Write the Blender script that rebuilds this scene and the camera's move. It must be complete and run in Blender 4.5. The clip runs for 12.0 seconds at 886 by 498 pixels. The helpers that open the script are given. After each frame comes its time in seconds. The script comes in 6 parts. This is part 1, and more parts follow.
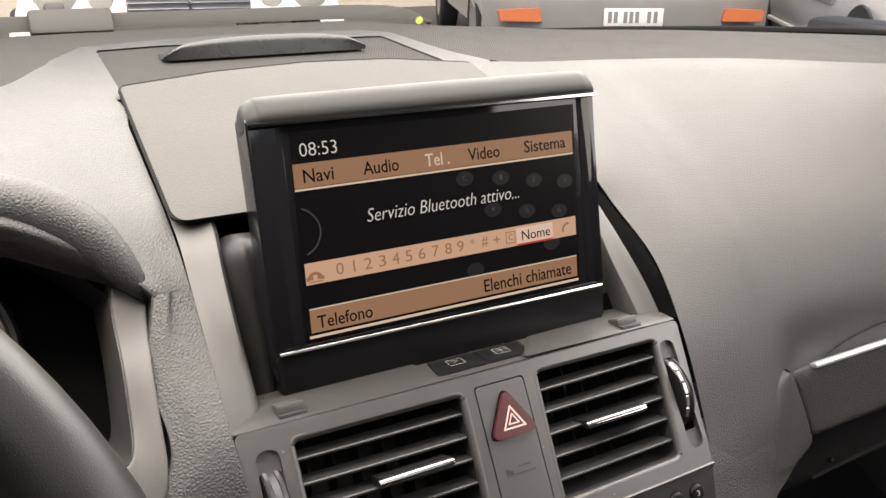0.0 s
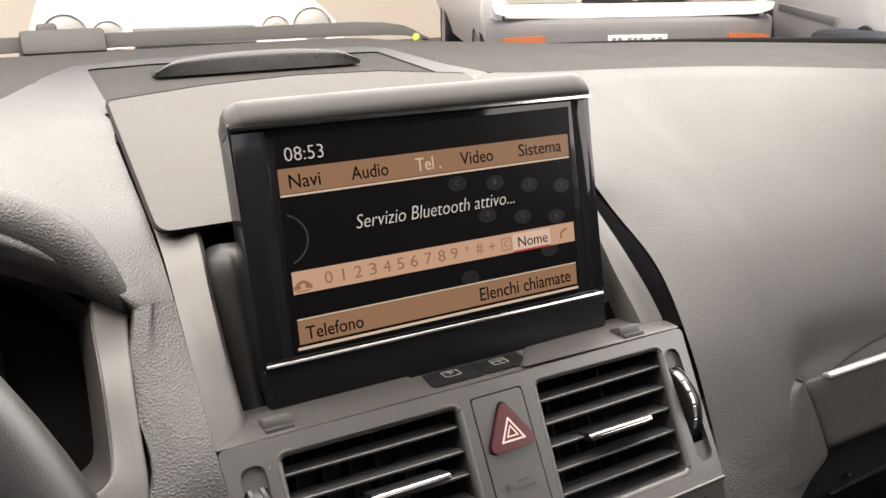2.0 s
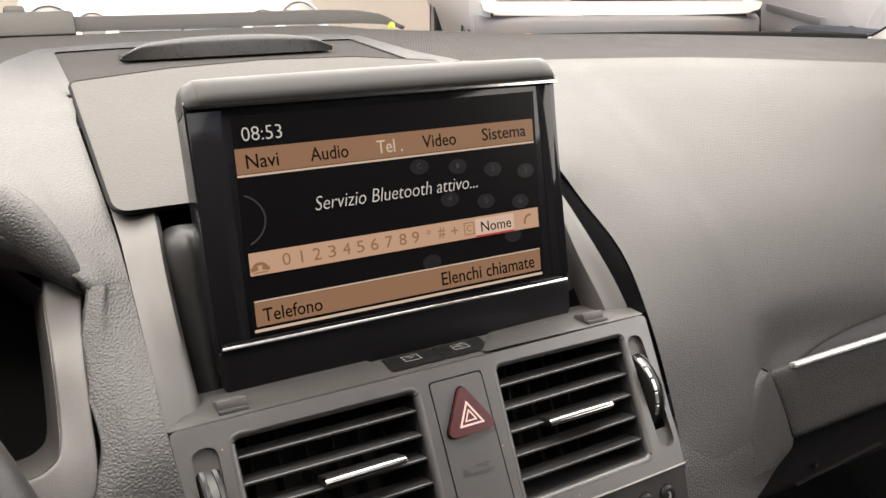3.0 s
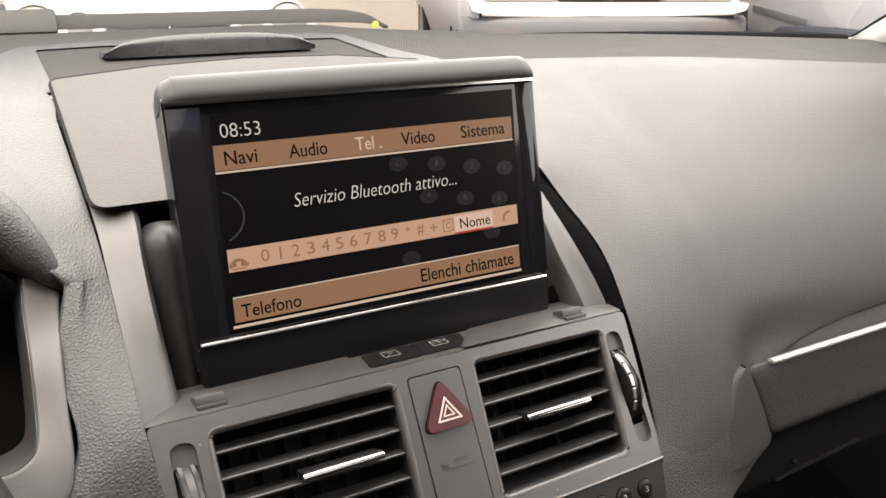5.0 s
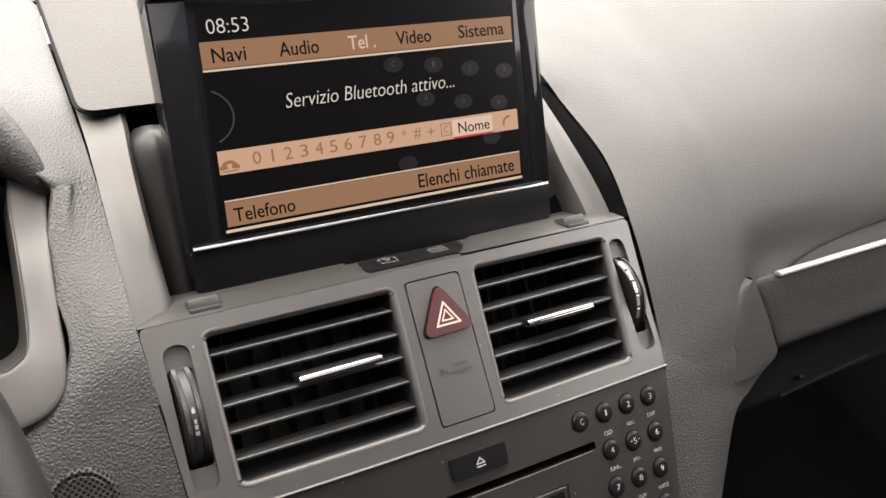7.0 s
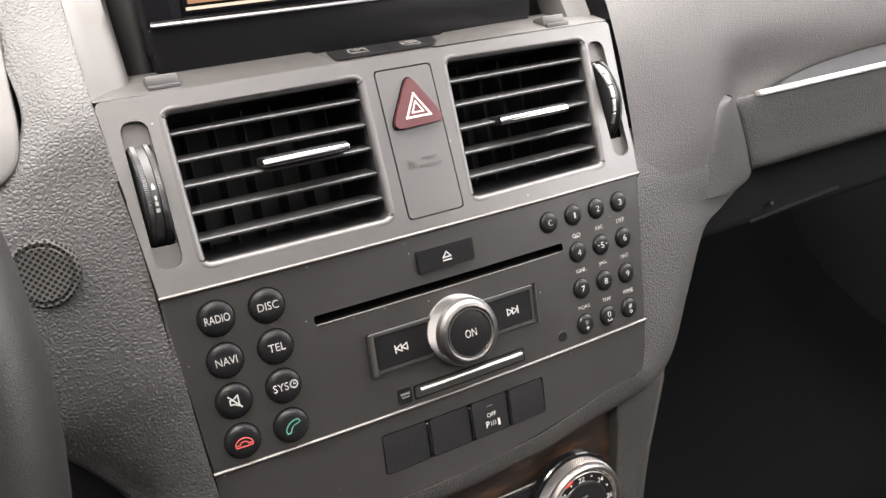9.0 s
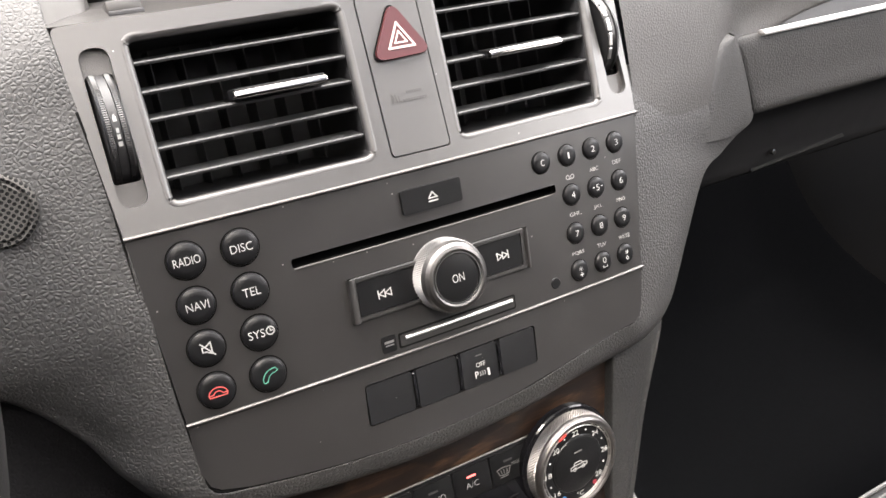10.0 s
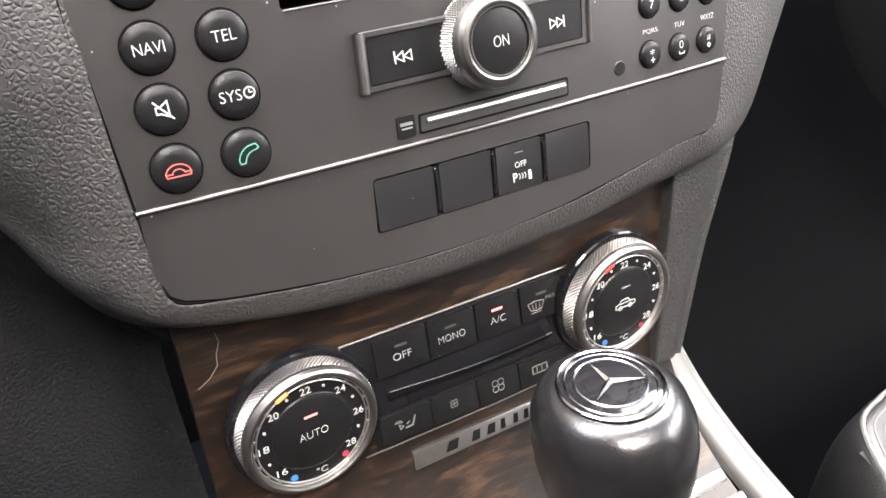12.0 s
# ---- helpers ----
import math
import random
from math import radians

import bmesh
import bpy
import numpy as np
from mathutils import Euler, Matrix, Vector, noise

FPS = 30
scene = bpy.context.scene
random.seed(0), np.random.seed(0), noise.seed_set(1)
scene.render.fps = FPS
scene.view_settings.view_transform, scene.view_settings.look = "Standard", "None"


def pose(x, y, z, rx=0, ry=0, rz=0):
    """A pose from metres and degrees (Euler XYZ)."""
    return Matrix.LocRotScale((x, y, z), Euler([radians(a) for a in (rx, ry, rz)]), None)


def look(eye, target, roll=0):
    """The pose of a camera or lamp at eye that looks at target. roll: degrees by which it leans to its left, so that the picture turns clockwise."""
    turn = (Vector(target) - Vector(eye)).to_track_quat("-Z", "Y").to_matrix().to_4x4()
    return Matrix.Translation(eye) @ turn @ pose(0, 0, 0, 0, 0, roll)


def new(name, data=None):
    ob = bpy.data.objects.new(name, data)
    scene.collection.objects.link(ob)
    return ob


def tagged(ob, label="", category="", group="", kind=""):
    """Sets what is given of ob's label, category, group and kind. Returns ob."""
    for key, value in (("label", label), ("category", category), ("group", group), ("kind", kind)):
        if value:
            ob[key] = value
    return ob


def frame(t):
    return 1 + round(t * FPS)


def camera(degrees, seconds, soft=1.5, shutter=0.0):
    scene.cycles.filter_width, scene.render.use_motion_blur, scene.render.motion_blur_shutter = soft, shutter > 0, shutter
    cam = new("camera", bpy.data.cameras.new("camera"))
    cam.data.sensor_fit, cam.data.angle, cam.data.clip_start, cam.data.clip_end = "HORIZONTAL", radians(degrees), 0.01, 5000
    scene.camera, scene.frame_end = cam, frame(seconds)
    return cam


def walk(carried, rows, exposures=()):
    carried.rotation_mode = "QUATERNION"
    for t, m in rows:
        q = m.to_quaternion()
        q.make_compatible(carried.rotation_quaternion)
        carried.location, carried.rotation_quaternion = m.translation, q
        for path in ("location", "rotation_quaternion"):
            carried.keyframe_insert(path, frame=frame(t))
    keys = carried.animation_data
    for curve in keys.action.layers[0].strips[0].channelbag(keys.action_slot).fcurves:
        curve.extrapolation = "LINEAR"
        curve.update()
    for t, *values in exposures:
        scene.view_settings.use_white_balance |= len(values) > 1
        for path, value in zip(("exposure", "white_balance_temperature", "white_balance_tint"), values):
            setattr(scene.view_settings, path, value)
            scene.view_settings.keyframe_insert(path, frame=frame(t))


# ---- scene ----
# Camera. Lengths on the dashboard are in millimetres in the stack's own frame:
# x to the passenger, y into the dash, z up along the radio's face; DASH lays it into the car.
DASH = pose(0, 0, 0.78, -25, 0, 0)
cam = camera(55.18, 12.0)
PATH = [
    (0, -188.96, -341.30, 150.83, 91.244, 11.066, -26.508),
    (0.5, -182.20, -334.97, 145.46, 91.517, 11.336, -26.900),
    (1, -182.11, -329.42, 137.61, 91.243, 11.503, -27.253),
    (1.5, -178.06, -332.22, 139.40, 92.296, 12.139, -26.759),
    (2, -177.63, -331.19, 138.99, 93.433, 12.078, -25.784),
    (2.5, -174.67, -332.06, 134.21, 93.438, 11.545, -25.920),
    (3, -166.19, -333.31, 130.27, 93.086, 11.667, -26.607),
    (3.2, -163.76, -333.22, 129.42, 92.796, 11.933, -26.734),
    (5, -163.26, -337.39, 127.21, 92.985, 11.757, -27.334),
    (5.5, -164.18, -335.75, 126.13, 93.155, 11.704, -27.328),
    (6, -168.35, -334.54, 127.21, 93.279, 11.868, -26.815),
    (6.5, -161.59, -332.19, 117.55, 92.347, 12.308, -26.401),
    (7, -157.66, -328.65, 107.99, 89.422, 12.288, -26.720),
    (7.5, -155.17, -328.99, 98.83, 85.305, 11.904, -27.422),
    (7.7, -153.51, -327.15, 95.71, 83.581, 11.624, -27.587),
    (9.3, -156.73, -321.84, 75.78, 79.264, 10.441, -28.025),
    (9.5, -154.39, -320.40, 73.68, 78.774, 10.545, -28.138),
    (10, -146.86, -308.19, 63.79, 77.468, 10.715, -28.262),
    (10.5, -139.24, -280.53, 46.06, 75.643, 10.358, -27.798),
    (11, -134.30, -255.68, 28.07, 73.182, 9.574, -27.052),
    (11.5, -134.82, -243.31, 16.56, 70.599, 8.784, -27.260),
    (12, -133.63, -238.74, 12.69, 69.418, 8.447, -27.992),
]
# stops, white balance and tint along the way
LIGHT_ROWS = [(0, 1.45, 6950, 12), (1.5, 1.43, 6940, 12), (3, 1.33, 6930, 12), (5, 1.42, 6900, 12), (6.5, 1.37, 6870, 12), (7, 1.58, 6840, 12), (7.6, 2.1, 6800, 12), (9.5, 2.5, 6650, 12), (11, 2.95, 6580, 12), (12, 3.2, 6550, 12)]
walk(cam, [(t, DASH @ pose(x / 1000, y / 1000, z / 1000, a, b, c)) for t, x, y, z, a, b, c in PATH], LIGHT_ROWS)

# ---- light ----
world = bpy.data.worlds.new("sky")
scene.world = world
world.use_nodes = True
_n = world.node_tree.nodes
_sky = _n.new("ShaderNodeTexSky")
_sky.sky_type, _sky.sun_disc = "NISHITA", False
_sky.sun_elevation, _sky.sun_rotation, _sky.dust_density, _sky.air_density = radians(61), radians(213), 5.0, 0.7
world.node_tree.links.new(_sky.outputs[0], _n["Background"].inputs[0])
_n["Background"].inputs[1].default_value = 0.15


def lamp(name, kind, energy, m, colour=(1, 1, 1), size=(1, 1), angle=0.0):
    data = bpy.data.lights.new(name, kind)
    data.energy, data.color = energy, colour
    if kind == "AREA":
        data.shape, data.size, data.size_y = "RECTANGLE", *size
    else:
        data.angle = radians(angle)
    ob = new(name, data)
    ob.matrix_world = m
    return ob


lamp("sun", "SUN", 0.8, look((0, 0, 5), (0.30, 0.46, 4.0)), (1.0, 0.94, 0.86), angle=12)
lamp("windscreen_daylight", "AREA", 8.5, look((0.1, 0.225, 1.13), (0.1, 0.155, 0.86)), (1.0, 0.96, 0.91), (1.2, 0.47))
# fill lamp in a sunroof that is only assumed
lamp("assumed_sunroof_fill", "AREA", 0.6, look((0.0, -0.50, 1.40), (0.06, -0.56, 0.9)), (1.0, 0.965, 0.93), (0.72, 0.36))
lamp("passenger_window_daylight", "AREA", 2.5, look((0.76, -0.3, 1.2), (-0.1, 0.1, 0.8)), (1.0, 0.97, 0.94), (0.8, 0.36))


# ---- materials ----
def material(name, base, rough=0.5, metal=0.0, vary=0.12, scale=60.0, bump=0.0, bump_scale=900.0, spec=0.5, coat=0.0):
    m = bpy.data.materials.new(name)
    m.use_nodes = True
    nt = m.node_tree
    n, l = nt.nodes, nt.links
    b = n["Principled BSDF"]
    b.inputs["Metallic"].default_value, b.inputs["Specular IOR Level"].default_value = metal, spec
    b.inputs["Coat Weight"].default_value = coat
    b.inputs["Coat Roughness"].default_value = 0.06
    co = n.new("ShaderNodeTexCoord")
    big = n.new("ShaderNodeTexNoise")
    big.inputs["Scale"].default_value, big.inputs["Detail"].default_value = scale, 6
    l.new(co.outputs["Object"], big.inputs["Vector"])
    ramp = n.new("ShaderNodeMapRange")
    ramp.inputs["To Min"].default_value, ramp.inputs["To Max"].default_value = 1 - vary, 1 + vary
    l.new(big.outputs["Fac"], ramp.inputs["Value"])
    mul = n.new("ShaderNodeVectorMath")
    mul.operation = "SCALE"
    mul.inputs[0].default_value = base
    l.new(ramp.outputs[0], mul.inputs["Scale"])
    l.new(mul.outputs[0], b.inputs["Base Color"])
    rr = n.new("ShaderNodeMapRange")
    rr.inputs["To Min"].default_value, rr.inputs["To Max"].default_value = max(0.02, rough * 0.85), min(1, rough * 1.15)
    l.new(big.outputs["Fac"], rr.inputs["Value"])
    l.new(rr.outputs[0], b.inputs["Roughness"])
    if bump:
        fine = n.new("ShaderNodeTexNoise")
        fine.inputs["Scale"].default_value, fine.inputs["Detail"].default_value = bump_scale, 3
        l.new(co.outputs["Object"], fine.inputs["Vector"])
        bp = n.new("ShaderNodeBump")
        bp.inputs["Strength"].default_value, bp.inputs["Distance"].default_value = bump, 0.0003
        l.new(fine.outputs["Fac"], bp.inputs["Height"])
        l.new(bp.outputs[0], b.inputs["Normal"])
    return m


def leather(name, base, cell, rough=0.55, depth=0.6, spec=0.4):
    """Grained skin: uneven flat-topped cells parted by narrow grooves, on a slow stain and a fine grain."""
    m = material(name, base, rough, 0, 0.1, 25, spec=spec)
    n, l = m.node_tree.nodes, m.node_tree.links
    b, co = n["Principled BSDF"], n["Texture Coordinate"]
    warp = n.new("ShaderNodeTexNoise")
    warp.inputs["Scale"].default_value, warp.inputs["Detail"].default_value = 700 / cell, 2
    l.new(co.outputs["Object"], warp.inputs["Vector"])
    add = n.new("ShaderNodeVectorMath")
    add.operation = "MULTIPLY_ADD"
    add.inputs[1].default_value = (0.00012 * cell,) * 3
    l.new(warp.outputs["Color"], add.inputs[0])
    l.new(co.outputs["Object"], add.inputs[2])
    vo = n.new("ShaderNodeTexVoronoi")
    vo.feature = "DISTANCE_TO_EDGE"
    vo.inputs["Scale"].default_value = 1000 / cell
    l.new(add.outputs[0], vo.inputs["Vector"])
    mr = n.new("ShaderNodeMapRange")
    mr.interpolation_type = "SMOOTHSTEP"
    mr.inputs["From Min"].default_value, mr.inputs["From Max"].default_value = 0.0, 0.33
    l.new(vo.outputs["Distance"], mr.inputs["Value"])
    fine = n.new("ShaderNodeTexNoise")
    fine.inputs["Scale"].default_value, fine.inputs["Detail"].default_value = 4200 / cell, 2
    l.new(co.outputs["Object"], fine.inputs["Vector"])
    mix = n.new("ShaderNodeMath")
    mix.operation = "MULTIPLY_ADD"
    mix.inputs[1].default_value = 0.12
    l.new(fine.outputs["Fac"], mix.inputs[0])
    l.new(mr.outputs[0], mix.inputs[2])
    bp = n.new("ShaderNodeBump")
    bp.inputs["Strength"].default_value, bp.inputs["Distance"].default_value = depth, 0.00022 * cell
    l.new(mix.outputs[0], bp.inputs["Height"])
    l.new(bp.outputs[0], b.inputs["Normal"])
    return m


def dusty(m, size=0.035, pitch=9.0):
    """Sparse pale specks of dust over a plastic."""
    n, l = m.node_tree.nodes, m.node_tree.links
    b, co = n["Principled BSDF"], n["Texture Coordinate"]
    old = b.inputs["Base Color"].links[0].from_socket
    vo = n.new("ShaderNodeTexVoronoi")
    vo.inputs["Scale"].default_value = 1000 / pitch
    l.new(co.outputs["Object"], vo.inputs["Vector"])
    lt = n.new("ShaderNodeMath")
    lt.operation = "LESS_THAN"
    lt.inputs[1].default_value = size
    l.new(vo.outputs["Distance"], lt.inputs[0])
    mx = n.new("ShaderNodeMix")
    mx.data_type = "RGBA"
    mx.inputs["B"].default_value = (0.3, 0.29, 0.27, 1)
    l.new(lt.outputs[0], mx.inputs["Factor"])
    l.new(old, mx.inputs["A"])
    l.new(mx.outputs["Result"], b.inputs["Base Color"])
    return m


def glow(name, colour, strength=1.0, base=(0.005, 0.005, 0.005)):
    m = material(name, base, 0.25, 0, 0, spec=0.12)
    b = m.node_tree.nodes["Principled BSDF"]
    b.inputs["Emission Color"].default_value, b.inputs["Emission Strength"].default_value = (*colour, 1), strength * 0.27
    return m


def perforated(name, base, hole, pitch, rough=0.6):
    """A skin with rows of small round holes."""
    m = material(name, base, 0.85, 0, 0.08, 40, spec=0.08)
    n, l = m.node_tree.nodes, m.node_tree.links
    b, co = n["Principled BSDF"], n["Texture Coordinate"]
    vo = n.new("ShaderNodeTexVoronoi")
    vo.inputs["Randomness"].default_value, vo.inputs["Scale"].default_value = 0.0, 1000 / pitch
    mp = n.new("ShaderNodeMapping")
    mp.inputs["Scale"].default_value, mp.inputs["Rotation"].default_value = (1, 0, 1), (0, radians(45), 0)
    l.new(co.outputs["Object"], mp.inputs["Vector"])
    l.new(mp.outputs[0], vo.inputs["Vector"])
    mr = n.new("ShaderNodeMapRange")
    mr.inputs["From Min"].default_value, mr.inputs["From Max"].default_value = hole * 0.8, hole
    l.new(vo.outputs["Distance"], mr.inputs["Value"])
    mx = n.new("ShaderNodeMix")
    mx.data_type = "RGBA"
    mx.inputs["A"].default_value = (0.008, 0.008, 0.008, 1)
    mx.inputs["B"].default_value = (*base, 1)
    l.new(mr.outputs[0], mx.inputs["Factor"])
    l.new(mx.outputs["Result"], b.inputs["Base Color"])
    bp = n.new("ShaderNodeBump")
    bp.inputs["Strength"].default_value, bp.inputs["Distance"].default_value = 0.6, 0.0005
    l.new(mr.outputs[0], bp.inputs["Height"])
    l.new(bp.outputs[0], b.inputs["Normal"])
    return m


def burl(name):
    """Dark burr walnut under a clear coat."""
    m = material(name, (0.1, 0.05, 0.02), 0.36, 0, 0.1, spec=0.4, coat=0.3)
    n, l = m.node_tree.nodes, m.node_tree.links
    b, co = n["Principled BSDF"], n["Texture Coordinate"]
    mp = n.new("ShaderNodeMapping")
    mp.inputs["Scale"].default_value = (24, 55, 110)
    l.new(co.outputs["Object"], mp.inputs["Vector"])
    a = n.new("ShaderNodeTexNoise")
    a.inputs["Scale"].default_value, a.inputs["Detail"].default_value, a.inputs["Distortion"].default_value = 1.3, 8, 1.6
    l.new(mp.outputs[0], a.inputs["Vector"])
    f = n.new("ShaderNodeTexNoise")
    mp2 = n.new("ShaderNodeMapping")
    mp2.inputs["Scale"].default_value = (140, 400, 2200)
    l.new(co.outputs["Object"], mp2.inputs["Vector"])
    f.inputs["Scale"].default_value, f.inputs["Detail"].default_value = 1.0, 4
    l.new(mp2.outputs[0], f.inputs["Vector"])
    mx = n.new("ShaderNodeMath")
    mx.operation = "MULTIPLY_ADD"
    mx.inputs[1].default_value = 0.42
    l.new(f.outputs["Fac"], mx.inputs[0])
    l.new(a.outputs["Fac"], mx.inputs[2])
    r = n.new("ShaderNodeValToRGB")
    e = r.color_ramp.elements
    e[0].position, e[0].color = 0.48, (0.004, 0.0027, 0.0022, 1)
    e[1].position, e[1].color = 0.99, (0.047, 0.025, 0.0135, 1)
    k = e.new(0.74)
    k.color = (0.008, 0.0046, 0.0032, 1)
    l.new(mx.outputs[0], r.inputs[0])
    l.new(r.outputs[0], b.inputs["Base Color"])
    return m


LEATHER = leather("dash_skin", (0.0278, 0.0276, 0.0272), 1.75, 0.52, 0.47, 0.4)
PAD = leather("pad_skin", (0.033, 0.032, 0.031), 1.7, 0.58, 0.34, 0.3)
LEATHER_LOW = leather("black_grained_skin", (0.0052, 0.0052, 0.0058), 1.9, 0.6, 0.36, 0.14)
# pad skin toned down: shade on the glovebox lid is put into its colour
SHADED_LID_SKIN = leather("shaded_glovebox_skin", (0.0235, 0.0232, 0.0228), 1.7, 0.58, 0.42, 0.3)
SMOOTH_SKIN = leather("lid_skin", (0.037, 0.0355, 0.034), 1.8, 0.7, 0.3, 0.2)
SEAT = leather("seat_leather", (0.009, 0.009, 0.0095), 1.7, 0.4, 0.2, 0.5)
PLATE = dusty(material("satin_grey_plastic", (0.0285, 0.0273, 0.0264), 0.38, 0, 0.06, 90, 0.12, 3200, 0.75))
# PLATE's plastic darkened: the dimmer light on the lower stack is in this colour
SHADED_PLATE = dusty(material("shaded_grey_plastic", (0.0145, 0.0139, 0.0136), 0.34, 0, 0.1, 60, 0.12, 3200, 0.75))
TRIM = material("grey_trim_plastic", (0.035, 0.0335, 0.032), 0.5, 0, 0.07, 70, 0.3, 2200)
BLACK = material("matt_black_plastic", (0.016, 0.016, 0.017), 0.5, 0, 0.15, 120, 0.3, 2000)
SLAT = material("vent_black_plastic", (0.021, 0.0212, 0.022), 0.4, 0, 0.12, 90, 0.15, 2500)
BUTTON = dusty(material("button_black", (0.0055, 0.0056, 0.006), 0.33, 0, 0.15, 200, 0.2, 3000, 0.24), 0.03, 7.0)
PIANO = material("gloss_black", (0.006, 0.006, 0.007), 0.07, 0, 0.1, 30, spec=0.25, coat=0.04)
VOID = material("deep_black", (0.004, 0.004, 0.004), 0.9, spec=0.05)
# black rubber, blacker than its own tone to hold the shade of its recess
SEAM = material("shaded_seam_rubber", (0.0018, 0.0018, 0.002), 0.9, 0, 0.2, 90, spec=0.02)
RUBBER = material("black_rubber", (0.008, 0.008, 0.008), 0.8, 0, 0.1, 90, 0.2, 1500, 0.1)
KNOB_METAL = material("turned_metal", (0.135, 0.131, 0.127), 0.4, 1.0, 0.08, 300, 0.1, 3000)
STRIP_METAL = material("dull_strip_metal", (0.13, 0.125, 0.121), 0.45, 1.0, 0.15, 120, 0.1, 3000)
CHROME = material("chrome", (0.42, 0.413, 0.407), 0.14, 1.0, 0.05, 200)
SATIN = material("satin_metal", (0.62, 0.605, 0.59), 0.36, 1.0, 0.08, 300, 0.1, 3000)
PRINT = material("white_print", (0.31, 0.31, 0.3), 0.6, 0, 0.05)
DIM = material("grey_print", (0.11, 0.108, 0.104), 0.6, 0, 0.05)
FAINT = material("moulded_mark", (0.025, 0.024, 0.023), 0.5)
WALNUT = burl("burr_walnut")


# ---- building helpers (millimetres) ----
BASE = {}


def thing(name, label, category, base=(0, 0, 0), group="", kind="", at=None):
    ob = new(name)
    ob.empty_display_size = 0.02
    BASE[ob.name] = Vector(base)
    ob.matrix_world = (DASH if at is None else at) @ Matrix.Translation(Vector(base) / 1000)
    return tagged(ob, label, category, group, kind)


def root(ob):
    while ob.parent:
        ob = ob.parent
    return ob


def mesh_of(name, bm, mat, angle=35):
    bmesh.ops.recalc_face_normals(bm, faces=bm.faces)
    me = bpy.data.meshes.new(name)
    bm.to_mesh(me)
    bm.free()
    me.transform(Matrix.Scale(0.001, 4))
    me.materials.append(mat)
    me.shade_smooth()
    me.set_sharp_from_angle(angle=radians(angle))
    return me


def part(name, bm, mat, parent, label="", at=None, angle=35):
    """One mesh under a thing or a part, in the thing's frame; at: where a mesh made about its own origin goes."""
    me = bm if isinstance(bm, bpy.types.Mesh) else mesh_of(name, bm, mat, angle)
    ob = new(name, me)
    ob.parent = parent
    m = at.copy() if at is not None else Matrix()
    m.translation = m.translation / 1000
    top = root(parent)
    own = Matrix.Translation(BASE[top.name] / -1000) @ m
    if parent is not top:
        own = PLACE[parent.name].inverted() @ own
        PLACE[ob.name] = PLACE[parent.name] @ own
    else:
        PLACE[ob.name] = own
    ob.matrix_local = own
    return tagged(ob, label)


PLACE = {}


def fresh():
    return bmesh.new()


def box(x0, x1, y0, y1, z0, z1, r=0.0, seg=2):
    bm = fresh()
    bmesh.ops.create_cube(bm, size=1, matrix=Matrix.Translation(((x0 + x1) / 2, (y0 + y1) / 2, (z0 + z1) / 2)) @ Matrix.Diagonal((x1 - x0, y1 - y0, z1 - z0, 1)))
    if r:
        bmesh.ops.bevel(bm, geom=bm.edges[:], offset=r, segments=seg, affect="EDGES", profile=0.5)
    return bm


def join(*bms):
    out = bms[0]
    for b in bms[1:]:
        me = bpy.data.meshes.new("tmp")
        b.to_mesh(me)
        out.from_mesh(me)
        b.free()
        bpy.data.meshes.remove(me)
    return out


def moved(bm, m):
    bmesh.ops.transform(bm, matrix=m, verts=bm.verts)
    return bm


def rounded(poly, r, n=5):
    """A polygon with its corners rounded; r: one radius, or one for each corner."""
    out, c = [], len(poly)
    for i, p in enumerate(poly):
        p, a, b = Vector(p), Vector(poly[i - 1]), Vector(poly[(i + 1) % c])
        rr = r[i] if isinstance(r, (list, tuple)) else r
        u, v = (a - p), (b - p)
        d = min(rr / max(math.tan(u.angle(v) / 2), 0.05), u.length * 0.49, v.length * 0.49)
        s, e = p + u.normalized() * d, p + v.normalized() * d
        for k in range(n + 1):
            t = k / n
            out.append(tuple(s * (1 - t) ** 2 + p * 2 * t * (1 - t) + e * t * t))
    return out


def prism(pts, y0, y1, r=0.0, seg=2):
    """A polygon in x and z, drawn out from its front at y0 back to y1; r rounds the front edge."""
    bm = fresh()
    f = [bm.verts.new((x, y0, z)) for x, z in pts]
    b = [bm.verts.new((x, y1, z)) for x, z in pts]
    front = bm.faces.new(f)
    bm.faces.new(b[::-1])
    for i in range(len(f)):
        j = (i + 1) % len(f)
        bm.faces.new((f[j], f[i], b[i], b[j]))
    if r:
        bmesh.ops.bevel(bm, geom=front.edges[:], offset=r, segments=seg, affect="EDGES", profile=0.5)
    return bm


